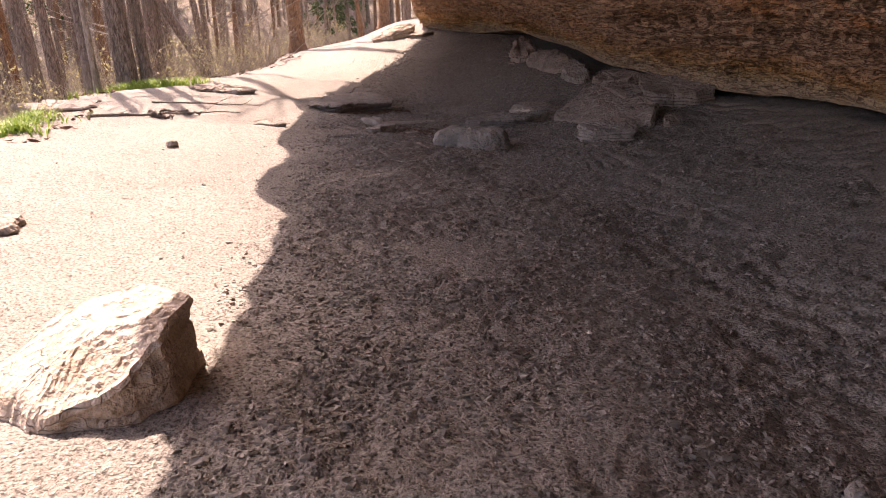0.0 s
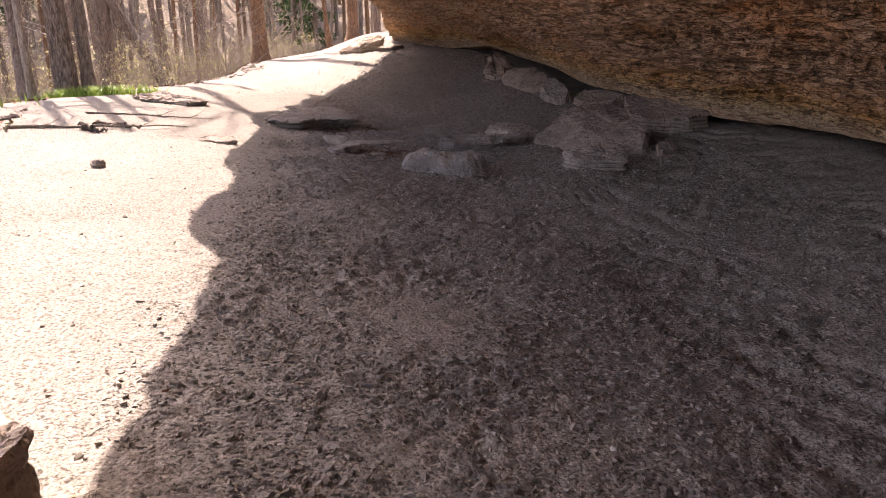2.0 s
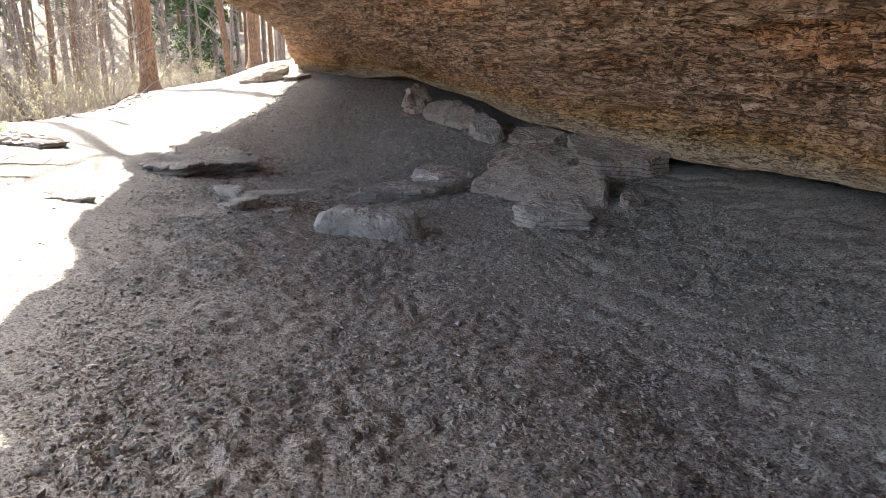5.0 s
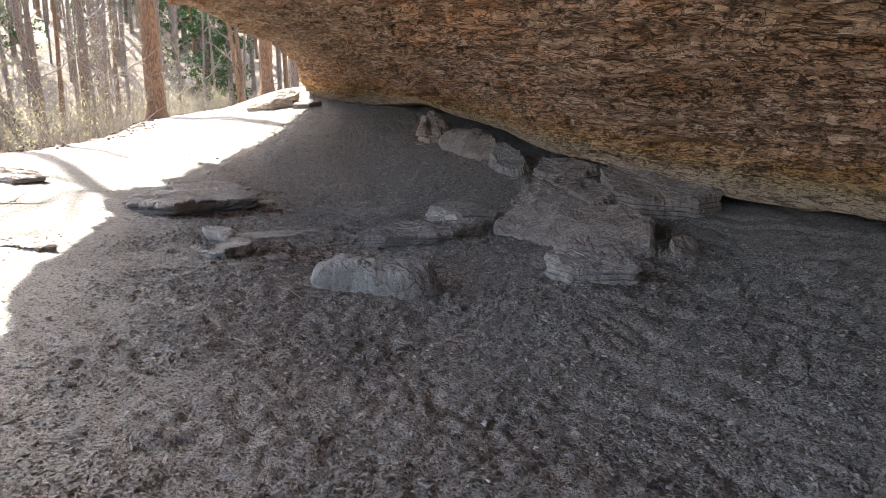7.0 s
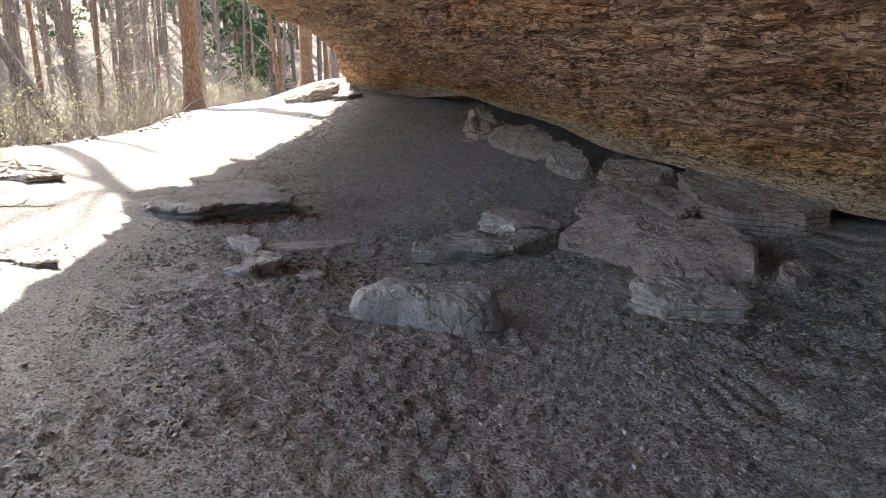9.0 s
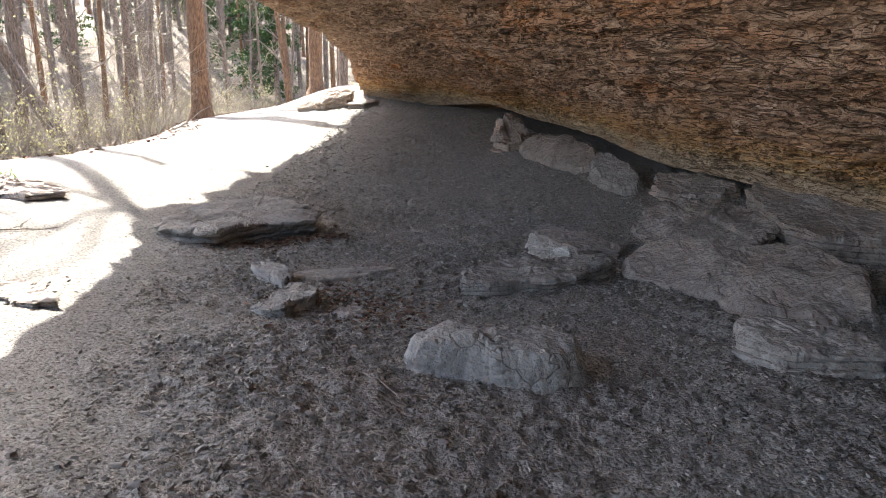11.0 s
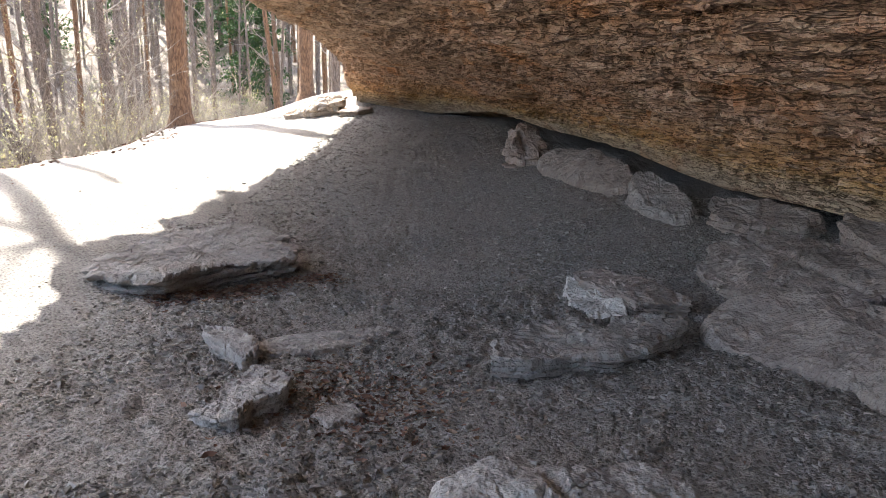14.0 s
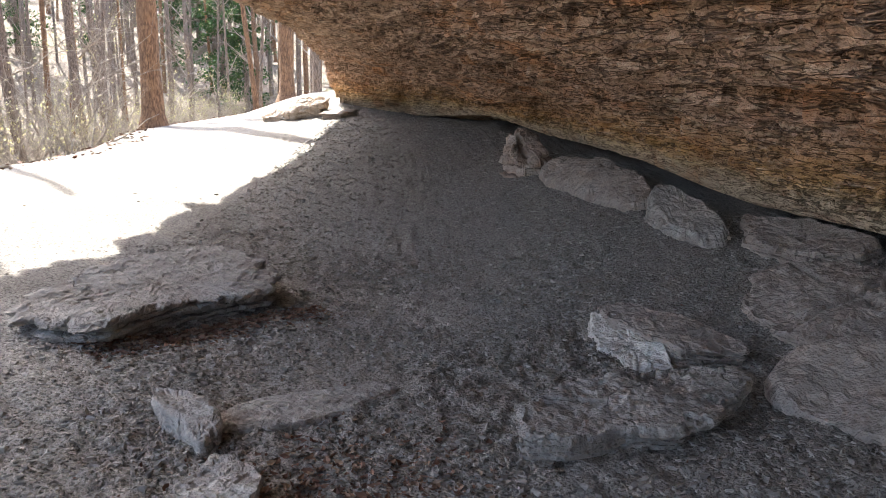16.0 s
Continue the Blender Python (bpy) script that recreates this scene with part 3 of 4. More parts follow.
rock("slab_boulder", "broad tilted boulder of brown sandstone half sunk in dirt", "boulder",
     [(1.58, 11.35, -0.02), (1.72, 11.62, 0.06), (1.95, 11.62, 0.20), (2.28, 11.40, 0.27), (2.55, 11.05, 0.27), (2.78, 10.95, 0.30), (2.92, 10.62, 0.30), (2.90, 10.20, 0.25), (2.80, 9.92, 0.16), (2.72, 9.80, 0.07), (2.42, 9.88, 0.0), (2.0, 10.25, -0.01), (1.98, 10.62, -0.02), (1.72, 11.05, -0.03)],
     -0.35, mid=0.16, seed=4, res=0.016, bed=0.09, ledge=0.014, batter=0.05, bevel=0.04, lump=0.03, ragged=0.025, flake=0.010, material=RED_ROCK)
rock("broken_stone", "small broken stone beside a boulder", "stone",
     [(2.86, 9.66, 0.10), (2.88, 9.86, 0.16), (3.06, 9.92, 0.17), (3.14, 9.78, 0.12), (3.02, 9.66, 0.07)], -0.2, seed=5, bed=0.05, material=RED_ROCK)
rock("ledge_slab", "flat brown slab fallen along the foot of the cliff", "stone slab",
     [(3.18, 12.5, 0.46), (3.46, 12.9, 0.54), (3.70, 12.0, 0.52), (3.92, 11.35, 0.48), (3.92, 10.85, 0.42), (3.62, 10.72, 0.36), (3.12, 11.10, 0.32), (3.02, 11.5, 0.34)],
     0.0, seed=6, res=0.014, bed=0.05, ledge=0.03, batter=-0.1, bevel=0.015, lump=0.014, ragged=0.04, flake=0.008, material=RED_ROCK)
rock("ledge_slab", "cracked rusty slab leaning into the dirt bank", "stone slab",
     [(2.02, 12.35, 0.10), (2.16, 12.75, 0.20), (2.45, 12.95, 0.30), (2.95, 12.75, 0.38), (3.12, 12.1, 0.36), (2.98, 11.5, 0.30), (2.72, 11.35, 0.22), (2.40, 11.62, 0.14), (2.12, 11.80, 0.08)],
     -0.1, seed=7, res=0.014, bed=0.05, ledge=0.03, batter=0.0, bevel=0.02, lump=0.02, ragged=0.04, flake=0.011,
     cuts=((2.1, 12.1, 2.95, 12.3, 0.02, 0.05), (2.6, 12.9, 2.72, 11.5, 0.02, 0.05)), material=RED_ROCK)
rock("ledge_slab", "low shelf of cracked rock under the cliff foot", "stone slab",
     [(2.62, 13.5, 0.40), (2.85, 14.1, 0.50), (3.2, 13.6, 0.52), (3.38, 12.95, 0.50), (3.08, 12.8, 0.42), (2.75, 13.0, 0.36)],
     0.0, seed=27, res=0.016, bed=0.05, ledge=0.03, bevel=0.02, lump=0.02, ragged=0.04, flake=0.012, material=RED_ROCK)
rock("capped_slab", "thin dark slab with a chalky white broken face", "stone slab",
     [(1.10, 12.78, 0.05), (1.34, 12.72, 0.09), (1.56, 12.36, 0.10), (1.72, 11.98, 0.07), (1.70, 11.84, 0.05), (1.34, 11.88, 0.055), (1.20, 12.10, 0.07), (1.08, 12.45, 0.07)],
     -0.18, seed=8, res=0.010, bed=0.022, ledge=0.03, batter=-0.2, bevel=0.008, lump=0.015, ragged=0.025, flake=0.012, material=RED_ROCK)
rock("chalky_stone", "chalky white broken rock face against a dark slab", "stone",
     [(0.98, 12.55, 0.0), (1.05, 12.70, 0.03), (1.15, 12.52, 0.06), (1.18, 12.25, 0.06), (1.28, 12.04, 0.055), (1.40, 11.92, 0.04), (1.26, 11.80, -0.02), (1.02, 11.90, -0.05), (0.94, 12.2, -0.05)],
     -0.18, seed=28, res=0.010, bed=0.04, ledge=0.02, batter=0.2, bevel=0.015, lump=0.02, ragged=0.03, flake=0.010, material=WHITE_ROCK)
rock("flat_slab", "long weathered slab tilted on the dirt", "stone slab",
     [(0.15, 10.95, 0.02), (0.26, 11.22, 0.05), (0.52, 11.46, 0.06), (0.87, 11.60, 0.06), (1.30, 11.62, 0.05), (1.54, 11.50, 0.05), (1.40, 11.30, 0.04), (1.10, 11.10, 0.03), (0.88, 10.98, 0.02), (0.66, 11.02, 0.01), (0.40, 10.93, 0.0)],
     -0.22, seed=9, res=0.010, bed=0.035, ledge=0.035, batter=-0.40, bevel=0.02, lump=0.022, ragged=0.035, flake=0.014, material=GREY_ROCK)
rock("layered_slab", "broad layered slab with leaves caught under its edge", "stone slab",
     [(-2.30, 12.07, 0.215), (-2.49, 12.42, 0.24), (-2.38, 13.03, 0.25), (-2.16, 13.64, 0.25), (-1.81, 14.07, 0.23), (-1.48, 13.99, 0.18), (-1.28, 13.74, 0.15), (-1.12, 13.29, 0.13), (-1.14, 13.05, 0.12), (-1.43, 12.75, 0.15), (-1.75, 12.44, 0.18), (-1.90, 12.11, 0.20)],
     -0.08, seed=10, res=0.012, bed=0.042, ledge=0.075, batter=-0.55, bevel=0.010, lump=0.010, ragged=0.045, flake=0.008, material=GREY_ROCK)
rock("split_stone", "narrow split stone set edgewise in the path", "stone",
     [(-1.50, 11.44, 0.07), (-1.45, 11.52, 0.07), (-1.32, 11.46, 0.075), (-1.18, 11.28, 0.06), (-1.12, 11.10, 0.05), (-1.18, 10.98, 0.04), (-1.32, 11.16, 0.055), (-1.46, 11.32, 0.065)], -0.15, seed=11, res=0.008, bed=0.04, ledge=0.012, batter=0.05, bevel=0.012, lump=0.02, ragged=0.015, flake=0.012, material=GREY_ROCK)
rock("step_stone", "pale slab end poking out of the dirt", "stone",
     [(-1.32, 10.28, 0.045), (-1.20, 10.40, 0.05), (-1.17, 10.63, 0.06), (-1.10, 10.86, 0.06), (-0.99, 10.80, 0.07), (-0.88, 10.64, 0.07), (-0.90, 10.50, 0.07), (-1.01, 10.36, 0.065), (-1.05, 10.20, 0.06), (-1.18, 10.20, 0.05)], -0.2, seed=12, res=0.008, bed=0.05, ledge=0.014, batter=-0.12, bevel=0.010, lump=0.014, ragged=0.018, flake=0.010, material=GREY_ROCK)
rock("sunken_slab", "smooth slab lying flush with the dirt", "stone slab",
     [(-1.20, 11.22, -0.005), (-1.18, 11.40, -0.015), (-1.0, 11.58, -0.03), (-0.79, 11.65, -0.04), (-0.44, 11.80, -0.06), (-0.30, 11.75, -0.068), (-0.70, 11.33, -0.05), (-0.93, 11.23, -0.03)], -0.25, seed=13, bed=0.1, ledge=0.0, bevel=0.01, lump=0.006, ragged=0.02, flake=0.003, material=GREY_ROCK)
rock("sunken_slab", "small patch of bare stone in the path", "stone slab",
     [(-0.80, 10.45, -0.042), (-0.75, 10.56, -0.042), (-0.58, 10.58, -0.048), (-0.52, 10.40, -0.055), (-0.68, 10.30, -0.046)], -0.25, seed=14, bed=0.1, ledge=0.0, bevel=0.01, lump=0.008, ragged=0.025, flake=0.003, material=GREY_ROCK)
rock("fin_stone", "upright split fin of rock leaning to the cliff", "boulder",
     [(1.40, 17.25, 0.72), (1.48, 17.75, 0.96), (1.66, 18.1, 1.06), (1.90, 17.9, 1.02), (1.92, 17.3, 0.82), (1.74, 17.0, 0.66), (1.55, 17.0, 0.62)], 0.3, seed=15, res=0.02, bed=0.12, ledge=0.05, batter=0.35, bevel=0.03, lump=0.03, ragged=0.04, flake=0.02, cuts=((1.58, 18.0, 1.62, 17.0, 0.03, 0.12),), material=PALE_BROWN)
rock("hump_boulder", "low humped boulder banked with dirt", "boulder",
     [(1.66, 16.75, 0.60), (1.80, 17.0, 0.72), (2.15, 16.8, 0.80), (2.38, 16.2, 0.80), (2.46, 15.4, 0.72), (2.40, 14.80, 0.60), (2.14, 14.75, 0.46), (1.86, 15.6, 0.50)], 0.1, mid=0.70, seed=16, res=0.02, bed=0.12, ledge=0.03, batter=0.25, bevel=0.10, lump=0.03, ragged=0.012, flake=0.010,
     cuts=((1.95, 15.1, 2.2, 15.25, 0.05, 0.12),), material=RED_ROCK)
rock("pale_boulder", "pale blocky boulder with a dark hollow behind", "boulder",
     [(2.16, 14.45, 0.50), (2.28, 14.75, 0.64), (2.46, 14.70, 0.66), (2.58, 14.2, 0.58), (2.60, 13.80, 0.46), (2.46, 13.62, 0.38), (2.28, 13.72, 0.36), (2.18, 14.1, 0.42)], 0.0, seed=17, res=0.016, bed=0.09, ledge=0.03, batter=0.25, bevel=0.03, lump=0.02, ragged=0.025, flake=0.010, material=GREY_ROCK)
rock("perched_rock", "tilted pale rock at the far end of the terrace", "boulder",
     [(-2.55, 23.5, 1.02), (-2.25, 24.1, 1.20), (-1.5, 24.3, 1.42), (-1.20, 23.9, 1.44), (-1.3, 23.5, 1.38), (-1.9, 23.25, 1.12)], 0.72, seed=18, res=0.025, bed=0.12, ledge=0.05, batter=-0.05, bevel=0.03, lump=0.04, ragged=0.05, flake=0.03, material=PALE_ROCK)
rock("flat_rock", "flat rock beside the perched one", "stone slab",
     [(-1.35, 23.0, 1.12), (-1.2, 23.6, 1.18), (-0.75, 23.8, 1.20), (-0.55, 23.4, 1.18), (-0.9, 22.95, 1.12)], 0.8, seed=19, res=0.025, bed=0.06, ledge=0.05, batter=-0.3, bevel=0.015, material=RED_ROCK)
rock("rim_ledge", "brown ledge of rock on the sunny rim", "stone slab",
     [(-4.75, 13.0, 0.56), (-4.6, 13.5, 0.55), (-4.0, 13.5, 0.50), (-3.6, 13.1, 0.45), (-3.8, 12.75, 0.46), (-4.4, 12.75, 0.53)], 0.2, seed=20, res=0.018, bed=0.04, ledge=0.05, batter=-0.2, bevel=0.012, ragged=0.08, flake=0.02, material=RED_ROCK)
rock("rim_ledge", "dark weathered rock at the rim beside the grass", "stone slab",
     [(-6.15, 9.9, 0.56), (-5.9, 10.4, 0.58), (-5.4, 10.5, 0.57), (-5.1, 10.2, 0.54), (-5.3, 9.75, 0.54), (-5.8, 9.6, 0.55)], 0.2, seed=21, res=0.02, bed=0.05, ledge=0.05, bevel=0.03, lump=0.04, ragged=0.05, material=RED_ROCK)
rock("rim_stone", "brown stone at the edge of the sunny dirt", "stone",
     [(-3.60, 4.6, 0.27), (-3.45, 5.0, 0.28), (-3.15, 4.95, 0.27), (-3.05, 4.65, 0.25), (-3.3, 4.4, 0.25)], 0.0, seed=22, res=0.014, bed=0.04, ledge=0.03, bevel=0.02, lump=0.03, material=RED_ROCK)
rock("rim_stone", "flat chip of rock in the sun", "stone",
     [(-2.95, 10.2, 0.22), (-2.8, 10.45, 0.23), (-2.5, 10.3, 0.21), (-2.35, 10.0, 0.19), (-2.6, 9.95, 0.20)], 0.0, seed=23, res=0.012, bed=0.03, ledge=0.03, batter=-0.2, bevel=0.01, ragged=0.04, material=RED_ROCK)


# ---- loose crumbs, chips and leaves on the floor ----
def scatter(name, count, seed, size_lo, size_hi, power, where, kind="chip", flat=0.55, material=None):
    """Many small loose pieces in one mesh, lying on the dirt; where(rng, n) gives their places."""
    rng = np.random.default_rng(seed)
    x, y = where(rng, count)
    n = len(x)
    z = land(x, y) + rough(x, y)
    size = size_lo + (size_hi - size_lo) * rng.random(n) ** power
    if kind == "chip":
        base = np.array([(i, j, k) for k in (-1, 1) for j in (-1, 1) for i in (-1, 1)], float) * 0.7
        quads = ((0, 2, 3, 1), (4, 5, 7, 6), (0, 1, 5, 4), (2, 6, 7, 3), (0, 4, 6, 2), (1, 3, 7, 5))
        f = np.array([t for q in quads for t in ((q[0], q[1], q[2]), (q[0], q[2], q[3]))])
        v = base[None] + 1.05 * (rng.random((n, 8, 3)) - 0.5)
        v = v * np.stack([1.0 + 0.5 * rng.random(n), 0.35 + 0.5 * rng.random(n), flat * (0.5 + 0.6 * rng.random(n))], -1)[:, None, :]
    else:
        base = np.array([(-1, 0, 0.15), (-0.3, 0.42, 0), (0.4, 0.35, 0.12), (1, 0, 0.3), (0.4, -0.35, 0.12), (-0.3, -0.42, 0), (0.05, 0, -0.12)])
        f = np.array([(0, 6, 1), (1, 6, 2), (2, 6, 3), (3, 6, 4), (4, 6, 5), (5, 6, 0)])
        v = np.repeat(base[None], n, 0) + 0.25 * (rng.random((n, 7, 3)) - 0.5) * (1, 1, 1.6)
    a, b = rng.random(n) * 2 * np.pi, (rng.random(n) - 0.5) * (0.7 if kind == "chip" else 1.6)
    ca, sa, cb, sb = np.cos(a), np.sin(a), np.cos(b), np.sin(b)
    v = v * size[:, None, None]
    vy, vz = v[..., 1] * cb[:, None] - v[..., 2] * sb[:, None], v[..., 1] * sb[:, None] + v[..., 2] * cb[:, None]
    vx, vy = v[..., 0] * ca[:, None] - vy * sa[:, None], v[..., 0] * sa[:, None] + vy * ca[:, None]
    lift = size * (0.05 if kind == "chip" else 0.2)
    v = np.stack([vx + x[:, None], vy + y[:, None], vz + (z + lift)[:, None]], -1)
    k = base.shape[0]
    faces = (f[None] + (np.arange(n) * k)[:, None, None]).reshape(-1, 3)
    return new(name, raw_mesh(name, v.reshape(-1, 3), faces, material, smooth=False))


def over_floor(rng, n):
    x, y = rng.uniform(-2.9, 3.7, n), 1.3 + 13.2 * rng.random(n) ** 1.15
    foot = curve(FOOT_Y, FOOT_X, y)
    patch = fbm(x / 0.5, y / 0.5, seed=71, octaves=3)
    keep = (x < foot - 0.1) & (rng.random(n) < (0.42 + 0.55 * patch) * (0.02 + 0.98 * ramp(x - shade_edge(y), -0.15, 0.5)))
    return x[keep], y[keep]


tagged(scatter("gravel", 130000, 5, 0.005, 0.014, 1.6, over_floor, flat=0.85, material=GRIT), "loose crumbs of dirt and sandstone grit", "gravel", kind="stuff")
tagged(scatter("gravel", 52000, 6, 0.007, 0.019, 2.2, over_floor, flat=0.95, material=GRIT), "small stones strewn over the dirt floor", "gravel", kind="stuff")


def far_floor(rng, n):
    x, y = rng.uniform(-3.5, 2.8, n), rng.uniform(14, 26, n)
    keep = (x < curve(FOOT_Y, FOOT_X, y) - 0.1) & ((x > -2.3 + 0.14 * (y - 14)) | (rng.random(n) < 0.02))
    return x[keep], y[keep]


tagged(scatter("gravel", 38000, 7, 0.008, 0.021, 2.0, far_floor, material=GRIT), "coarse crumbs on the far floor", "gravel", kind="stuff")


def by_slab(rng, n):
    """Along the front edge of the layered slab, and round the path stones."""
    u = rng.random(n)
    x, y = -2.1 + 1.25 * u, 12.12 + 1.2 * u
    off = 0.03 + np.abs(rng.normal(0, 0.14, n))
    x, y = x + off * 0.6, y - off * 0.8
    far = rng.random(n) < 0.3
    x = np.where(far, rng.normal(-0.5, 0.28, n), x)
    y = np.where(far, rng.normal(10.65, 0.3, n), y)
    return x, y


tagged(scatter("dry_leaves", 3000, 8, 0.008, 0.034, 1.9, by_slab, "leaf", material=DRY_LEAF), "dry brown leaves caught along the slab", "leaves", kind="stuff")


def all_over(rng, n):
    x, y = rng.uniform(-5.5, 3.5, n), rng.uniform(1.5, 22, n)
    keep = x < curve(FOOT_Y, FOOT_X, y) - 0.2
    return x[keep], y[keep]


tagged(scatter("dry_leaves", 1300, 9, 0.006, 0.020, 1.8, all_over, "leaf", material=DRY_LEAF), "scattered scraps of dry leaf on the dirt", "leaves", kind="stuff")


def wild(rng, n):
    x, y = rng.uniform(-26, -4.6, n), rng.uniform(4, 46, n)
    keep = x < curve(RIM_Y, RIM_X, y) + 0.6
    return x[keep], y[keep]


tagged(scatter("dry_leaves", 16000, 10, 0.03, 0.075, 1.2, wild, "leaf", material=DRY_LEAF), "leaf litter on the wooded slope", "leaves", kind="stuff")


# ---- branches, trunks and crowns ----
class Tubes:
    def __init__(self):
        self.v, self.f, self.n = [], [], 0

    def add(self, pts, radii, sides=6):
        pts, radii = np.asarray(pts, float), np.asarray(radii, float)
        m = len(pts)
        tan = np.gradient(pts, axis=0)
        tan /= np.linalg.norm(tan, axis=1, keepdims=True) + 1e-9
        ref = np.where(np.abs(tan[:, 2:3]) > 0.9, np.array([[1.0, 0, 0]]), np.array([[0, 0, 1.0]]))
        a = np.cross(tan, ref)
        a /= np.linalg.norm(a, axis=1, keepdims=True) + 1e-9
        b = np.cross(tan, a)
        th = np.arange(sides) * 2 * np.pi / sides
        ring = pts[:, None] + radii[:, None, None] * (np.cos(th)[None, :, None] * a[:, None] + np.sin(th)[None, :, None] * b[:, None])
        k = self.n + np.arange(m * sides).reshape(m, sides)
        q = np.stack([k[:-1], np.roll(k[:-1], -1, 1), np.roll(k[1:], -1, 1), k[1:]], -1).reshape(-1, 4)
        self.v.append(ring.reshape(-1, 3)), self.f.append(q)
        self.n += m * sides

    def mesh(self, name, material):
        return raw_mesh(name, np.vstack(self.v), np.vstack(self.f), material)


def limb(tubes, rng, start, way, length, radius, depth, tips):
    """A crooked branch that forks; the ends of its twigs go to tips."""
    m = 6
    pts, p, w = [start], np.array(start, float), np.array(way, float)
    for _ in range(m - 1):
        w = w + rng.normal(0, 0.16, 3) + np.array([0, 0, 0.05])
        w /= np.linalg.norm(w)
        p = p + w * length / (m - 1)
        pts.append(p)
    tubes.add(pts, radius * np.linspace(1, 0.3, m), 5 if depth > 1 else 4 if depth else 3)
    tips.append(p)
    if depth:
        for _ in range(4 if depth == 2 else 3):
            i = int(rng.integers(1, m))
            side = rng.normal(0, 1, 3)
            side -= w * (side @ w)
            side /= np.linalg.norm(side) + 1e-9
            limb(tubes, rng, pts[i], 0.75 * w + 0.75 * side, length * rng.uniform(0.4, 0.65), radius * 0.42, depth - 1, tips)


def leaf_cards(points, rng, per, spread, size, material, name):
    n = len(points) * per
    c = np.repeat(np.asarray(points), per, 0) + rng.normal(0, spread, (n, 3))
    a, b = rng.normal(0, 1, (n, 3)), rng.normal(0, 1, (n, 3))
    a /= np.linalg.norm(a, axis=1, keepdims=True)
    b -= a * np.sum(a * b, 1, keepdims=True)
    b /= np.linalg.norm(b, axis=1, keepdims=True)
    s = size * rng.uniform(0.6, 1.3, (n, 1))
    v = np.stack([c - a * s, c + b * s * 0.45, c + a * s, c - b * s * 0.45], 1).reshape(-1, 3)
    return raw_mesh(name, v, np.arange(n * 4).reshape(n, 4), material, smooth=False)


def make_tree(at, height, radius, lean=(0, 0), seed=0, bark=None, limbs=9, low=0.35, leaves=0, label="", name="tree", bend=0.02, group=""):
    rng = np.random.default_rng(seed)
    root = tagged(new(name), label or "bare slender forest tree with grey bark", "tree", group or "forest trees")
    root.location = (at[0], at[1], float(land(np.array([at[0]]), np.array([at[1]]))[0]) - 0.08)
    m = 16
    u = np.linspace(0, 1, m) ** 1.4
    sway = np.cumsum(rng.normal(0, bend, (m, 2)), 0) * height * 0.10
    pts = np.stack([lean[0] * height * u + sway[:, 0] * u, lean[1] * height * u + sway[:, 1] * u, u * height], -1)
    flare = 1 + 0.55 * np.exp(-u * height / 0.22)
    t = Tubes()
    t.add(pts, radius * (1 - 0.6 * u) * flare * (1 + 0.05 * rng.normal(0, 1, m)), 12)
    part("trunk", t.mesh("trunk", bark or BARK), root)
    tips = []
    for _ in range(limbs):
        t = Tubes()
        i = rng.uniform(low, 0.97)
        p = np.array([np.interp(i, u, pts[:, k]) for k in range(3)])
        a = rng.random() * 2 * np.pi
        limb(t, rng, p, (math.cos(a), math.sin(a), rng.uniform(0.2, 0.9)), height * rng.uniform(0.12, 0.24) * (1.15 - 0.5 * i), radius * 0.32 * (1.1 - i * 0.6), 2, tips)
        part("limb", t.mesh("limb", TWIG), root)
    if leaves:
        part("young_leaves", leaf_cards(tips, rng, leaves, 0.25, 0.05, LEAF, "young_leaves"), root, "pale green young leaves")
    return root


def make_shrub(at, size, seed, leaves=4, label="", name="shrub"):
    rng = np.random.default_rng(seed)
    root = tagged(new(name), label or "thin pale shrub coming into leaf", "shrub", "undergrowth shrubs")
    root.location = (at[0], at[1], float(land(np.array([at[0]]), np.array([at[1]]))[0]) - 0.03)
    tips = []
    for _ in range(5):
        t = Tubes()
        a = rng.random() * 2 * np.pi
        limb(t, rng, (0.06 * math.cos(a), 0.06 * math.sin(a), 0), (0.8 * math.cos(a), 0.8 * math.sin(a), rng.uniform(0.5, 1.2)), size * rng.uniform(0.6, 1.1), 0.012 * size, 2, tips)
        part("stem", t.mesh("stem", TWIG), root)
    if leaves:
        part("foliage", leaf_cards(tips, rng, leaves, 0.05 * size, 0.022 + 0.008 * size, LEAF, "foliage"), root, "small yellow-green leaves")
    return root


def make_evergreen(at, height, seed):
    rng = np.random.default_rng(seed)
    root = tagged(new("evergreen_tree"), "dark green evergreen among the bare trees", "tree", "evergreens")
    root.location = (at[0], at[1], float(land(np.array([at[0]]), np.array([at[1]]))[0]) - 0.1)
    t = Tubes()
    t.add([(0, 0, 0), (0.05, 0, height * 0.5), (0, 0, height)], [0.018 * height, 0.012 * height, 0.01], 8)
    part("trunk", t.mesh("trunk", BARK), root)
    t, pts = Tubes(), []
    for k in range(60):
        u = rng.uniform(0.08, 0.97)
        a, r = rng.random() * 2 * np.pi, height * 0.24 * (1 - u) ** 0.8 * rng.uniform(0.6, 1.1)
        z = u * height
        end = np.array([r * math.cos(a), r * math.sin(a), z - 0.25 * r])
        t.add([(0, 0, z), end * (0.5, 0.5, 1) + (0, 0, 0.1 * r), end], [0.03, 0.02, 0.008], 4)
        for w in np.linspace(0.25, 1, 7):
            pts.append((end[0] * w, end[1] * w, z + (end[2] - z) * w))
    tagged(part("bough", t.mesh("bough", BARK), root), kind="stuff")
    part("needles", leaf_cards(pts, rng, 14, 0.16, 0.13, NEEDLE, "needles"), root, "dense dark needles")
    return root


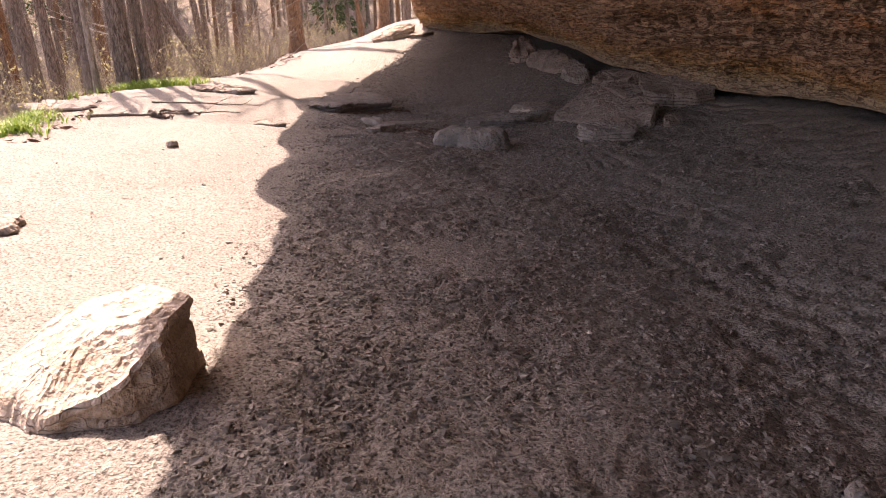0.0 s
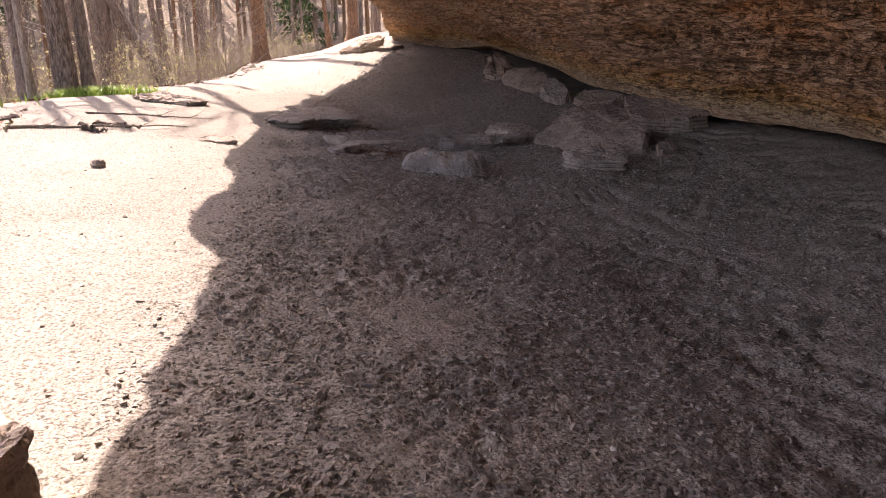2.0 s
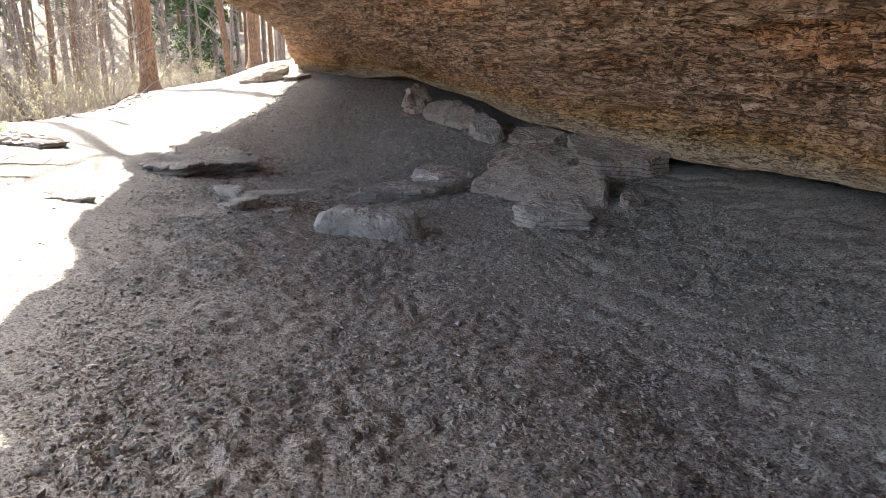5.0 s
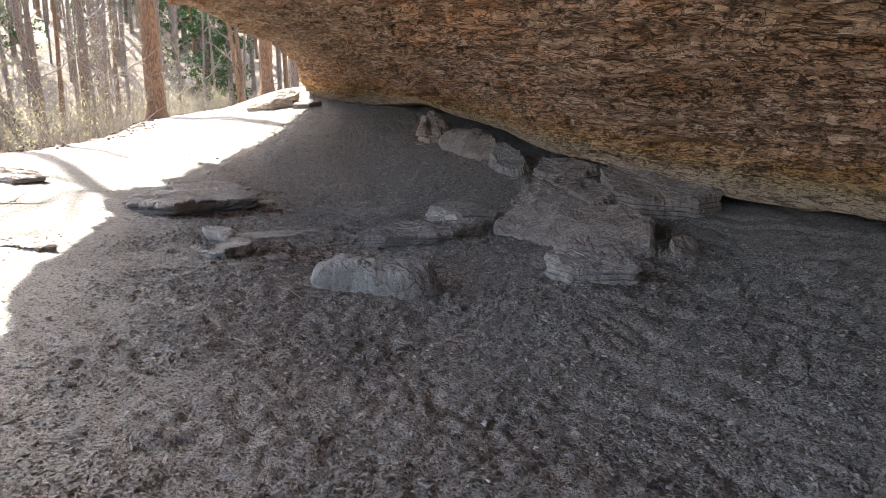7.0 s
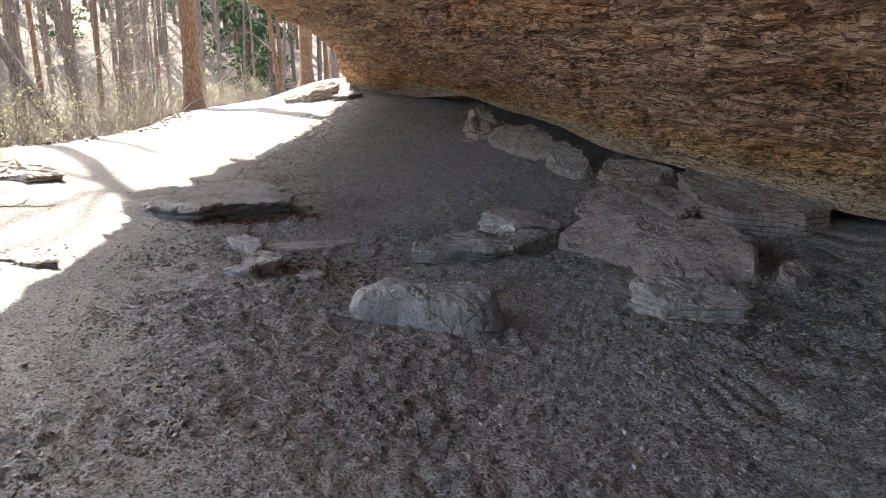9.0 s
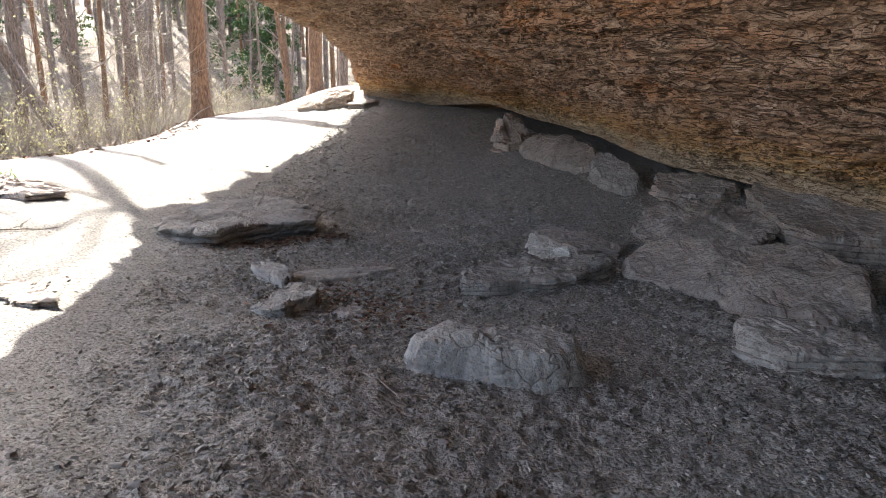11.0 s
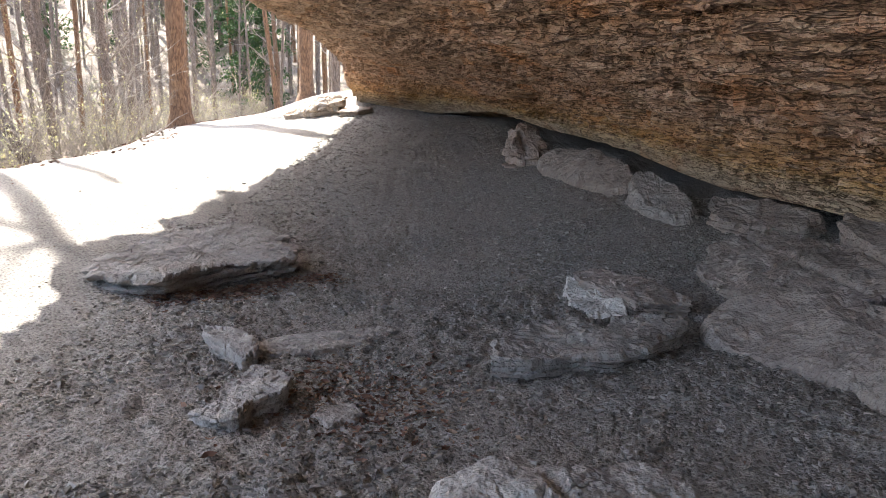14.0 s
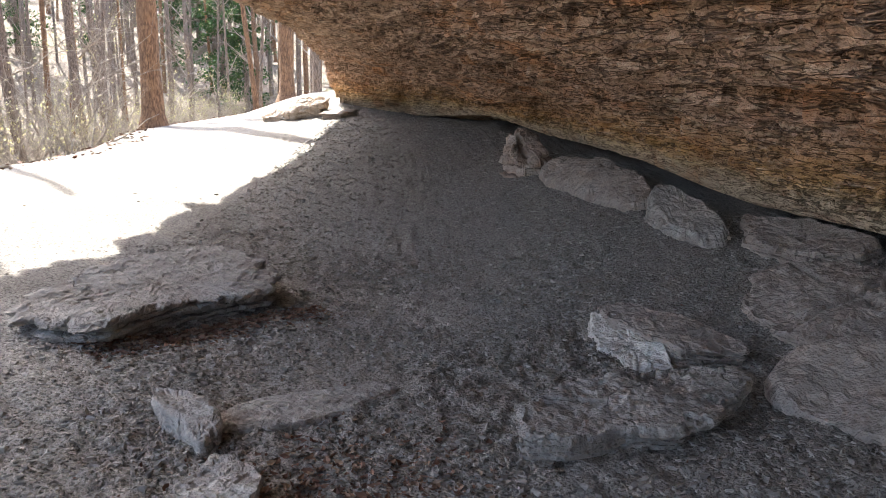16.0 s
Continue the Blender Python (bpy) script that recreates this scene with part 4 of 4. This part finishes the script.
# trees that stand along the rim, each at its own place
KEY = [
    # x, y, height, radius, lean, bark, low, label
    ((-7.14, 14.3), 6.5, 0.15, (-0.03, 0.0), BARK, 0.6, "rough grey-brown tree on the rim, in a close group"),
    ((-6.58, 14.6), 6.5, 0.21, (-0.02, 0.01), BARK, 0.6, "thick dark-barked tree on the rim, in a close group"),
    ((-6.28, 14.85), 5.5, 0.12, (-0.02, 0.0), BARK, 0.6, "slender dark tree beside a thick one on the rim"),
    ((-6.95, 14.05), 4.5, 0.07, (0.0, 0.0), TWIG, 0.5, "pale young stem between thicker trunks"),
    ((-8.7, 15.2), 8, 0.17, (-0.10, 0.0), BARK, 0.4, "leaning brown tree below the rim"),
    ((-9.3, 17.0), 9, 0.15, (-0.05, 0.0), BARK, 0.4, "brown forest tree below the rim"),
    ((-8.9, 22.0), 16, 0.26, (0.0, 0.0), BARK, 0.75, "straight grey tree below the terrace"),
    ((-9.9, 25.4), 15, 0.17, (0.01, 0.0), BARK, 0.75, "straight grey tree below the terrace"),
    ((-5.68, 27.0), 17, 0.26, (-0.012, 0.0), ORANGE_BARK, 0.6, "stout orange-brown tree at the edge of the terrace"),
    ((-6.35, 29.5), 9, 0.16, (-0.015, 0.0), ORANGE_BARK, 0.42, "brown tree standing behind a stouter one"),
    ((-3.1, 34.5), 16, 0.27, (0.0, 0.0), ORANGE_BARK, 0.45, "straight tree with orange bark at the far end"),
    ((-4.1, 34.0), 11, 0.095, (-0.10, 0.0), ORANGE_BARK, 0.4, "thin crooked orange tree leaning outward"),
    ((-2.3, 39.0), 15, 0.20, (0.0, 0.0), BARK, 0.45, "grey forest tree past the end of the cliff"),
    ((-1.2, 41.0), 15, 0.17, (0.0, 0.0), BARK, 0.45, "grey forest tree past the end of the cliff"),
]
for k, (at, hgt, rad, lean, bark, low, label) in enumerate(KEY):
    make_tree(at, hgt, rad, lean, 100 + k, bark, 9 if at[1] > 30 else 4, low, 0, label)

# the trunk that fell and hangs slantwise over the slope
t = Tubes()
t.add([(-7.08, 22.0, -0.45), (-7.35, 22.0, 0.09), (-7.85, 22.0, 1.0), (-8.70, 22.0, 2.55), (-10.0, 22.1, 4.9)], [0.19, 0.165, 0.15, 0.135, 0.10], 10)
t.add([(-8.1, 22.0, 1.45), (-8.3, 21.6, 2.3), (-8.4, 21.3, 3.1)], [0.04, 0.03, 0.01], 6)
dead = tagged(new("leaning_dead_tree"), "dead trunk leaning slantwise over the slope", "tree")
dead.location = (-7.08, 22.0, -0.45)
me = t.mesh("trunk", BARK)
me.transform(Matrix.Translation((7.08, -22.0, 0.45)))
part("trunk", me, dead)

# the wood behind: a few kinds of tree, repeated and turned
protos = [make_tree((-14 - 3 * k, 36 + 4 * (k % 3)), 15 + k, 0.13 + 0.028 * (k % 4), (0.01 * (k - 3), 0.005 * k), 200 + k, BARK if k % 3 else ORANGE_BARK, 8, 0.2 + 0.05 * (k % 3), 3 if k in (1, 4) else 0) for k in range(6)]
proto_h = [15 + k for k in range(6)]
rng = random.Random(4)
placed = [(a[0][0], a[0][1]) for a in KEY] + [tuple(p.location[:2]) for p in protos]
count = 0
for _ in range(6000):
    if count >= 200:
        break
    d = 14 + 75 * rng.random() ** 1.3
    a = radians(rng.uniform(84, 152))
    x, y = 0.5 + d * math.cos(a), 6 + d * math.sin(a)
    rim = float(curve(RIM_Y, RIM_X, np.array([y]))[0])
    if (y < 38 and x > rim - 1.0) or (x > 5) or min(math.hypot(x - px, y - py) for px, py in placed) < 1.3:
        continue
    # a tree whose shade would reach the terrace stays low enough to miss it
    k = (-4.6 - x) / 0.55
    limit = 18.0
    if 0 < k < 16 and -3 < y - 0.835 * k < 27:
        limit = 1.1 * k
    if limit < 5.0:
        continue
    i = rng.randrange(6)
    h = min(limit, rng.uniform(11, 18))
    q = h / proto_h[i]
    girth = rng.uniform(0.6, 1.1) * max(1.0, 0.85 / q)
    z = float(land(np.array([x]), np.array([y]))[0]) - 0.1
    o = copy_thing(protos[i], pose(x, y, z, rng.uniform(-3, 3), rng.uniform(-3, 3), rng.uniform(0, 360)))
    o.scale = (q * girth, q * girth, q)
    placed.append((x, y))
    count += 1

shrubs = [make_shrub((-7.4 - 0.8 * k, 17 + 2.2 * k), 1.3 + 0.35 * k, 300 + k, (3, 2, 0, 2)[k]) for k in range(4)]
for k in range(150):
    y = rng.uniform(9, 42)
    rim = float(curve(RIM_Y, RIM_X, np.array([y]))[0])
    x = rim - 0.2 - 14 * rng.random() ** 1.7
    if y > 36 and rng.random() < 0.5:
        x = rng.uniform(-6, 2)
    z = float(land(np.array([x]), np.array([y]))[0]) - 0.03
    i = rng.randrange(4)
    o = copy_thing(shrubs[i], pose(x, y, z, 0, 0, rng.uniform(0, 360)))
    q = rng.uniform(0.6, 1.25) * (0.7 if x > rim - 1.5 else 1.0)
    o.scale = (q, q, q)

# the far wood, too dense to count
def far_wood(count, seed):
    g = np.random.default_rng(seed)
    kinds = []
    for k in range(5):
        t, tips, h, r = Tubes(), [], 12 + 2 * k, 0.10 + 0.02 * k
        t.add([(0, 0, 0), (0.15, 0, h * 0.4), (0, 0.15, h)], [r * 1.2, r * 0.8, 0.03], 6)
        for _ in range(12):
            z, a = h * g.uniform(0.08, 0.95), g.random() * 2 * np.pi
            limb(t, g, (0, 0, z), (math.cos(a), math.sin(a), g.uniform(0.1, 0.9)), h * g.uniform(0.1, 0.22), r * 0.3, 1, tips)
        kinds.append((np.vstack(t.v), np.vstack(t.f)))
    vs, fs, n = [], [], 0
    for _ in range(count):
        v, f = kinds[int(g.integers(5))]
        d, a, q, w = g.uniform(48, 110), radians(g.uniform(86, 152)), g.uniform(0.7, 1.3), g.random() * 2 * np.pi
        x, y = d * math.cos(a), 6 + d * math.sin(a)
        z = float(land(np.array([x]), np.array([y]))[0]) - 0.1
        c, sn = math.cos(w) * q, math.sin(w) * q
        vs.append(np.stack([v[:, 0] * c - v[:, 1] * sn + x, v[:, 0] * sn + v[:, 1] * c + y, v[:, 2] * q + z], -1))
        fs.append(f + n)
        n += len(v)
    return tagged(new("far_wood", raw_mesh("far_wood", np.vstack(vs), np.vstack(fs), BARK)), "thin bare trees crowding the far hillside", "woodland", kind="stuff")


far_wood(260, 77)

def brush(count, seed):
    """Tangled bare undergrowth on the slope below the terrace."""
    g = np.random.default_rng(seed)
    kinds = []
    for k in range(6):
        t, tips = Tubes(), []
        for _ in range(5):
            a = g.random() * 2 * np.pi
            limb(t, g, (0, 0, 0), (math.cos(a), math.sin(a), g.uniform(0.3, 1.4)), g.uniform(0.8, 1.9), 0.012, 1, tips)
        v, f = np.vstack(t.v), np.vstack(t.f)
        kinds.append((v, f))
    vs, fs, n = [], [], 0
    while len(vs) < count:
        y = g.uniform(9, 62)
        rim = float(curve(RIM_Y, RIM_X, np.array([y]))[0])
        x = rim - 0.5 - 34 * g.random() ** 1.3 if y < 38 else g.uniform(-34, 3)
        v, f = kinds[int(g.integers(6))]
        q, w = g.uniform(0.6, 1.5) * (1 if x < rim - 2 else 0.5), g.random() * 2 * np.pi
        z = float(land(np.array([x]), np.array([y]))[0]) - 0.03
        c, sn = math.cos(w) * q, math.sin(w) * q
        vs.append(np.stack([v[:, 0] * c - v[:, 1] * sn + x, v[:, 0] * sn + v[:, 1] * c + y, v[:, 2] * q + z], -1))
        fs.append(f + n)
        n += len(v)
    return tagged(new("brush", raw_mesh("brush", np.vstack(vs), np.vstack(fs), TWIG)), "tangled bare twigs of undergrowth on the slope", "undergrowth", kind="stuff")


brush(1100, 31)

pine = make_evergreen((-30, 62), 13, 400)
for k in range(40):
    d, a = rng.uniform(52, 100), radians(rng.uniform(92, 150))
    x, y = d * math.cos(a), 6 + d * math.sin(a)
    o = copy_thing(pine, pose(x, y, float(land(np.array([x]), np.array([y]))[0]) - 0.1, 0, 0, rng.uniform(0, 360)))
    q = rng.uniform(0.5, 1.3)
    o.scale = (q, q, q)


# ---- grass on the rim ----
def grass(name, label, spots, seed):
    g = np.random.default_rng(seed)
    v, f, n = [], [], 0
    for cx, cy, r, num in spots:
        for _ in range(num):
            x, y = cx + g.normal(0, r), cy + g.normal(0, r * 0.7)
            z = top(x, y) - 0.01
            a, h, w = g.random() * 2 * np.pi, g.uniform(0.08, 0.24), g.uniform(0.006, 0.012)
            dx, dy, bend = math.cos(a), math.sin(a), g.uniform(0.4, 1.3)
            for k, (u, ww) in enumerate(((0, 1), (0.5, 0.8), (1, 0.1))):
                off = bend * h * u * u
                for sgn in (-1, 1):
                    v.append((x + dx * off - dy * w * ww * sgn, y + dy * off + dx * w * ww * sgn, z + h * u * (1 - 0.25 * bend * u)))
            f += [(n, n + 1, n + 3, n + 2), (n + 2, n + 3, n + 5, n + 4)]
            n += 6
    return tagged(new(name, raw_mesh(name, v, f, GRASS, smooth=False)), label, "grass", kind="stuff")


grass("grass", "bright green grass tufts along the sunny rim",
      [(-6.0, 13.7, 0.25, 420), (-5.5, 13.5, 0.22, 380), (-6.6, 13.9, 0.3, 300), (-5.55, 8.9, 0.22, 480), (-5.25, 8.2, 0.2, 420), (-5.9, 9.2, 0.3, 380), (-5.0, 13.8, 0.2, 160), (-7.0, 11.5, 0.5, 250)], 12)


# ---- fallen branches on the terrace ----
def fallen_branch(label, pts, r, seed, twigs=3, material=None):
    g = np.random.default_rng(seed)
    p = np.array([(x, y, top(x, y) + r * 0.8 + up) for x, y, up in pts])
    t, tips = Tubes(), []
    u = np.linspace(0, 1, 14)
    q = np.stack([curve(np.linspace(0, 1, len(p)), p[:, k], u) for k in range(3)], -1) + g.normal(0, r * 0.5, (14, 3))
    t.add(q, r * np.linspace(1.1, 0.35, 14), 7)
    for _ in range(twigs):
        i = int(g.integers(2, 12))
        w = q[i] - q[i - 1]
        w = w / np.linalg.norm(w) + g.normal(0, 0.7, 3) * (1, 1, 0.1)
        limb(t, g, q[i], w * (1, 1, 0.25) + (0, 0, 0.02), 0.35, r * 0.5, 0, tips)
    me = t.mesh("fallen_branch", material or TWIG)
    o = q[7]
    me.transform(Matrix.Translation(-Vector(o)))
    ob = new("fallen_branch", me)
    ob.location = o
    return tagged(ob, label, "branch", "fallen branches")


fallen_branch("dry branch lying across the sunny dirt", [(-4.9, 9.5, 0), (-4.4, 10.0, 0), (-3.9, 10.3, 0.02), (-3.3, 11.0, 0)], 0.022, 1, 5)
fallen_branch("broken dark stick on the sunny dirt", [(-4.2, 10.25, 0), (-3.95, 10.42, 0), (-3.7, 10.45, 0)], 0.035, 2, 1, BARK)
fallen_branch("thin root creeping over the dirt", [(-4.6, 10.9, 0), (-4.1, 11.4, 0), (-3.6, 11.6, 0), (-3.2, 12.0, 0)], 0.014, 3, 4)
fallen_branch("short broken stick on the sunny dirt", [(-4.25, 10.0, 0), (-4.1, 9.95, 0), (-3.95, 10.0, 0)], 0.04, 4, 0, BARK)
fallen_branch("thin twig lying on the shaded floor", [(-0.75, 8.2, 0), (-0.62, 8.15, 0), (-0.5, 8.05, 0)], 0.006, 5, 1)
fallen_branch("thin bent twig on the dirt", [(-0.55, 9.35, 0), (-0.42, 9.2, 0), (-0.30, 9.0, 0)], 0.006, 6, 2)
fallen_branch("pale thin twig on the far floor", [(-0.95, 18.6, 0), (-0.75, 18.2, 0), (-0.6, 17.8, 0)], 0.008, 7, 1)

rock("pebble", "dark fist-sized stone on the sunny dirt", "stone",
     [(-3.32, 8.03, 0.30), (-3.3, 8.15, 0.31), (-3.2, 8.16, 0.31), (-3.17, 8.05, 0.29), (-3.24, 8.0, 0.29)], 0.14, seed=61, res=0.008, bevel=0.03, lump=0.02, ragged=0.01, material=RED_ROCK)
rock("pebble", "rounded grey stone on the shaded dirt", "stone",
     [(1.38, 2.18, -0.18), (1.4, 2.27, -0.17), (1.49, 2.28, -0.17), (1.5, 2.18, -0.18), (1.44, 2.14, -0.19)], -0.34, seed=62, res=0.006, bevel=0.035, lump=0.01, ragged=0.006, material=GREY_ROCK)
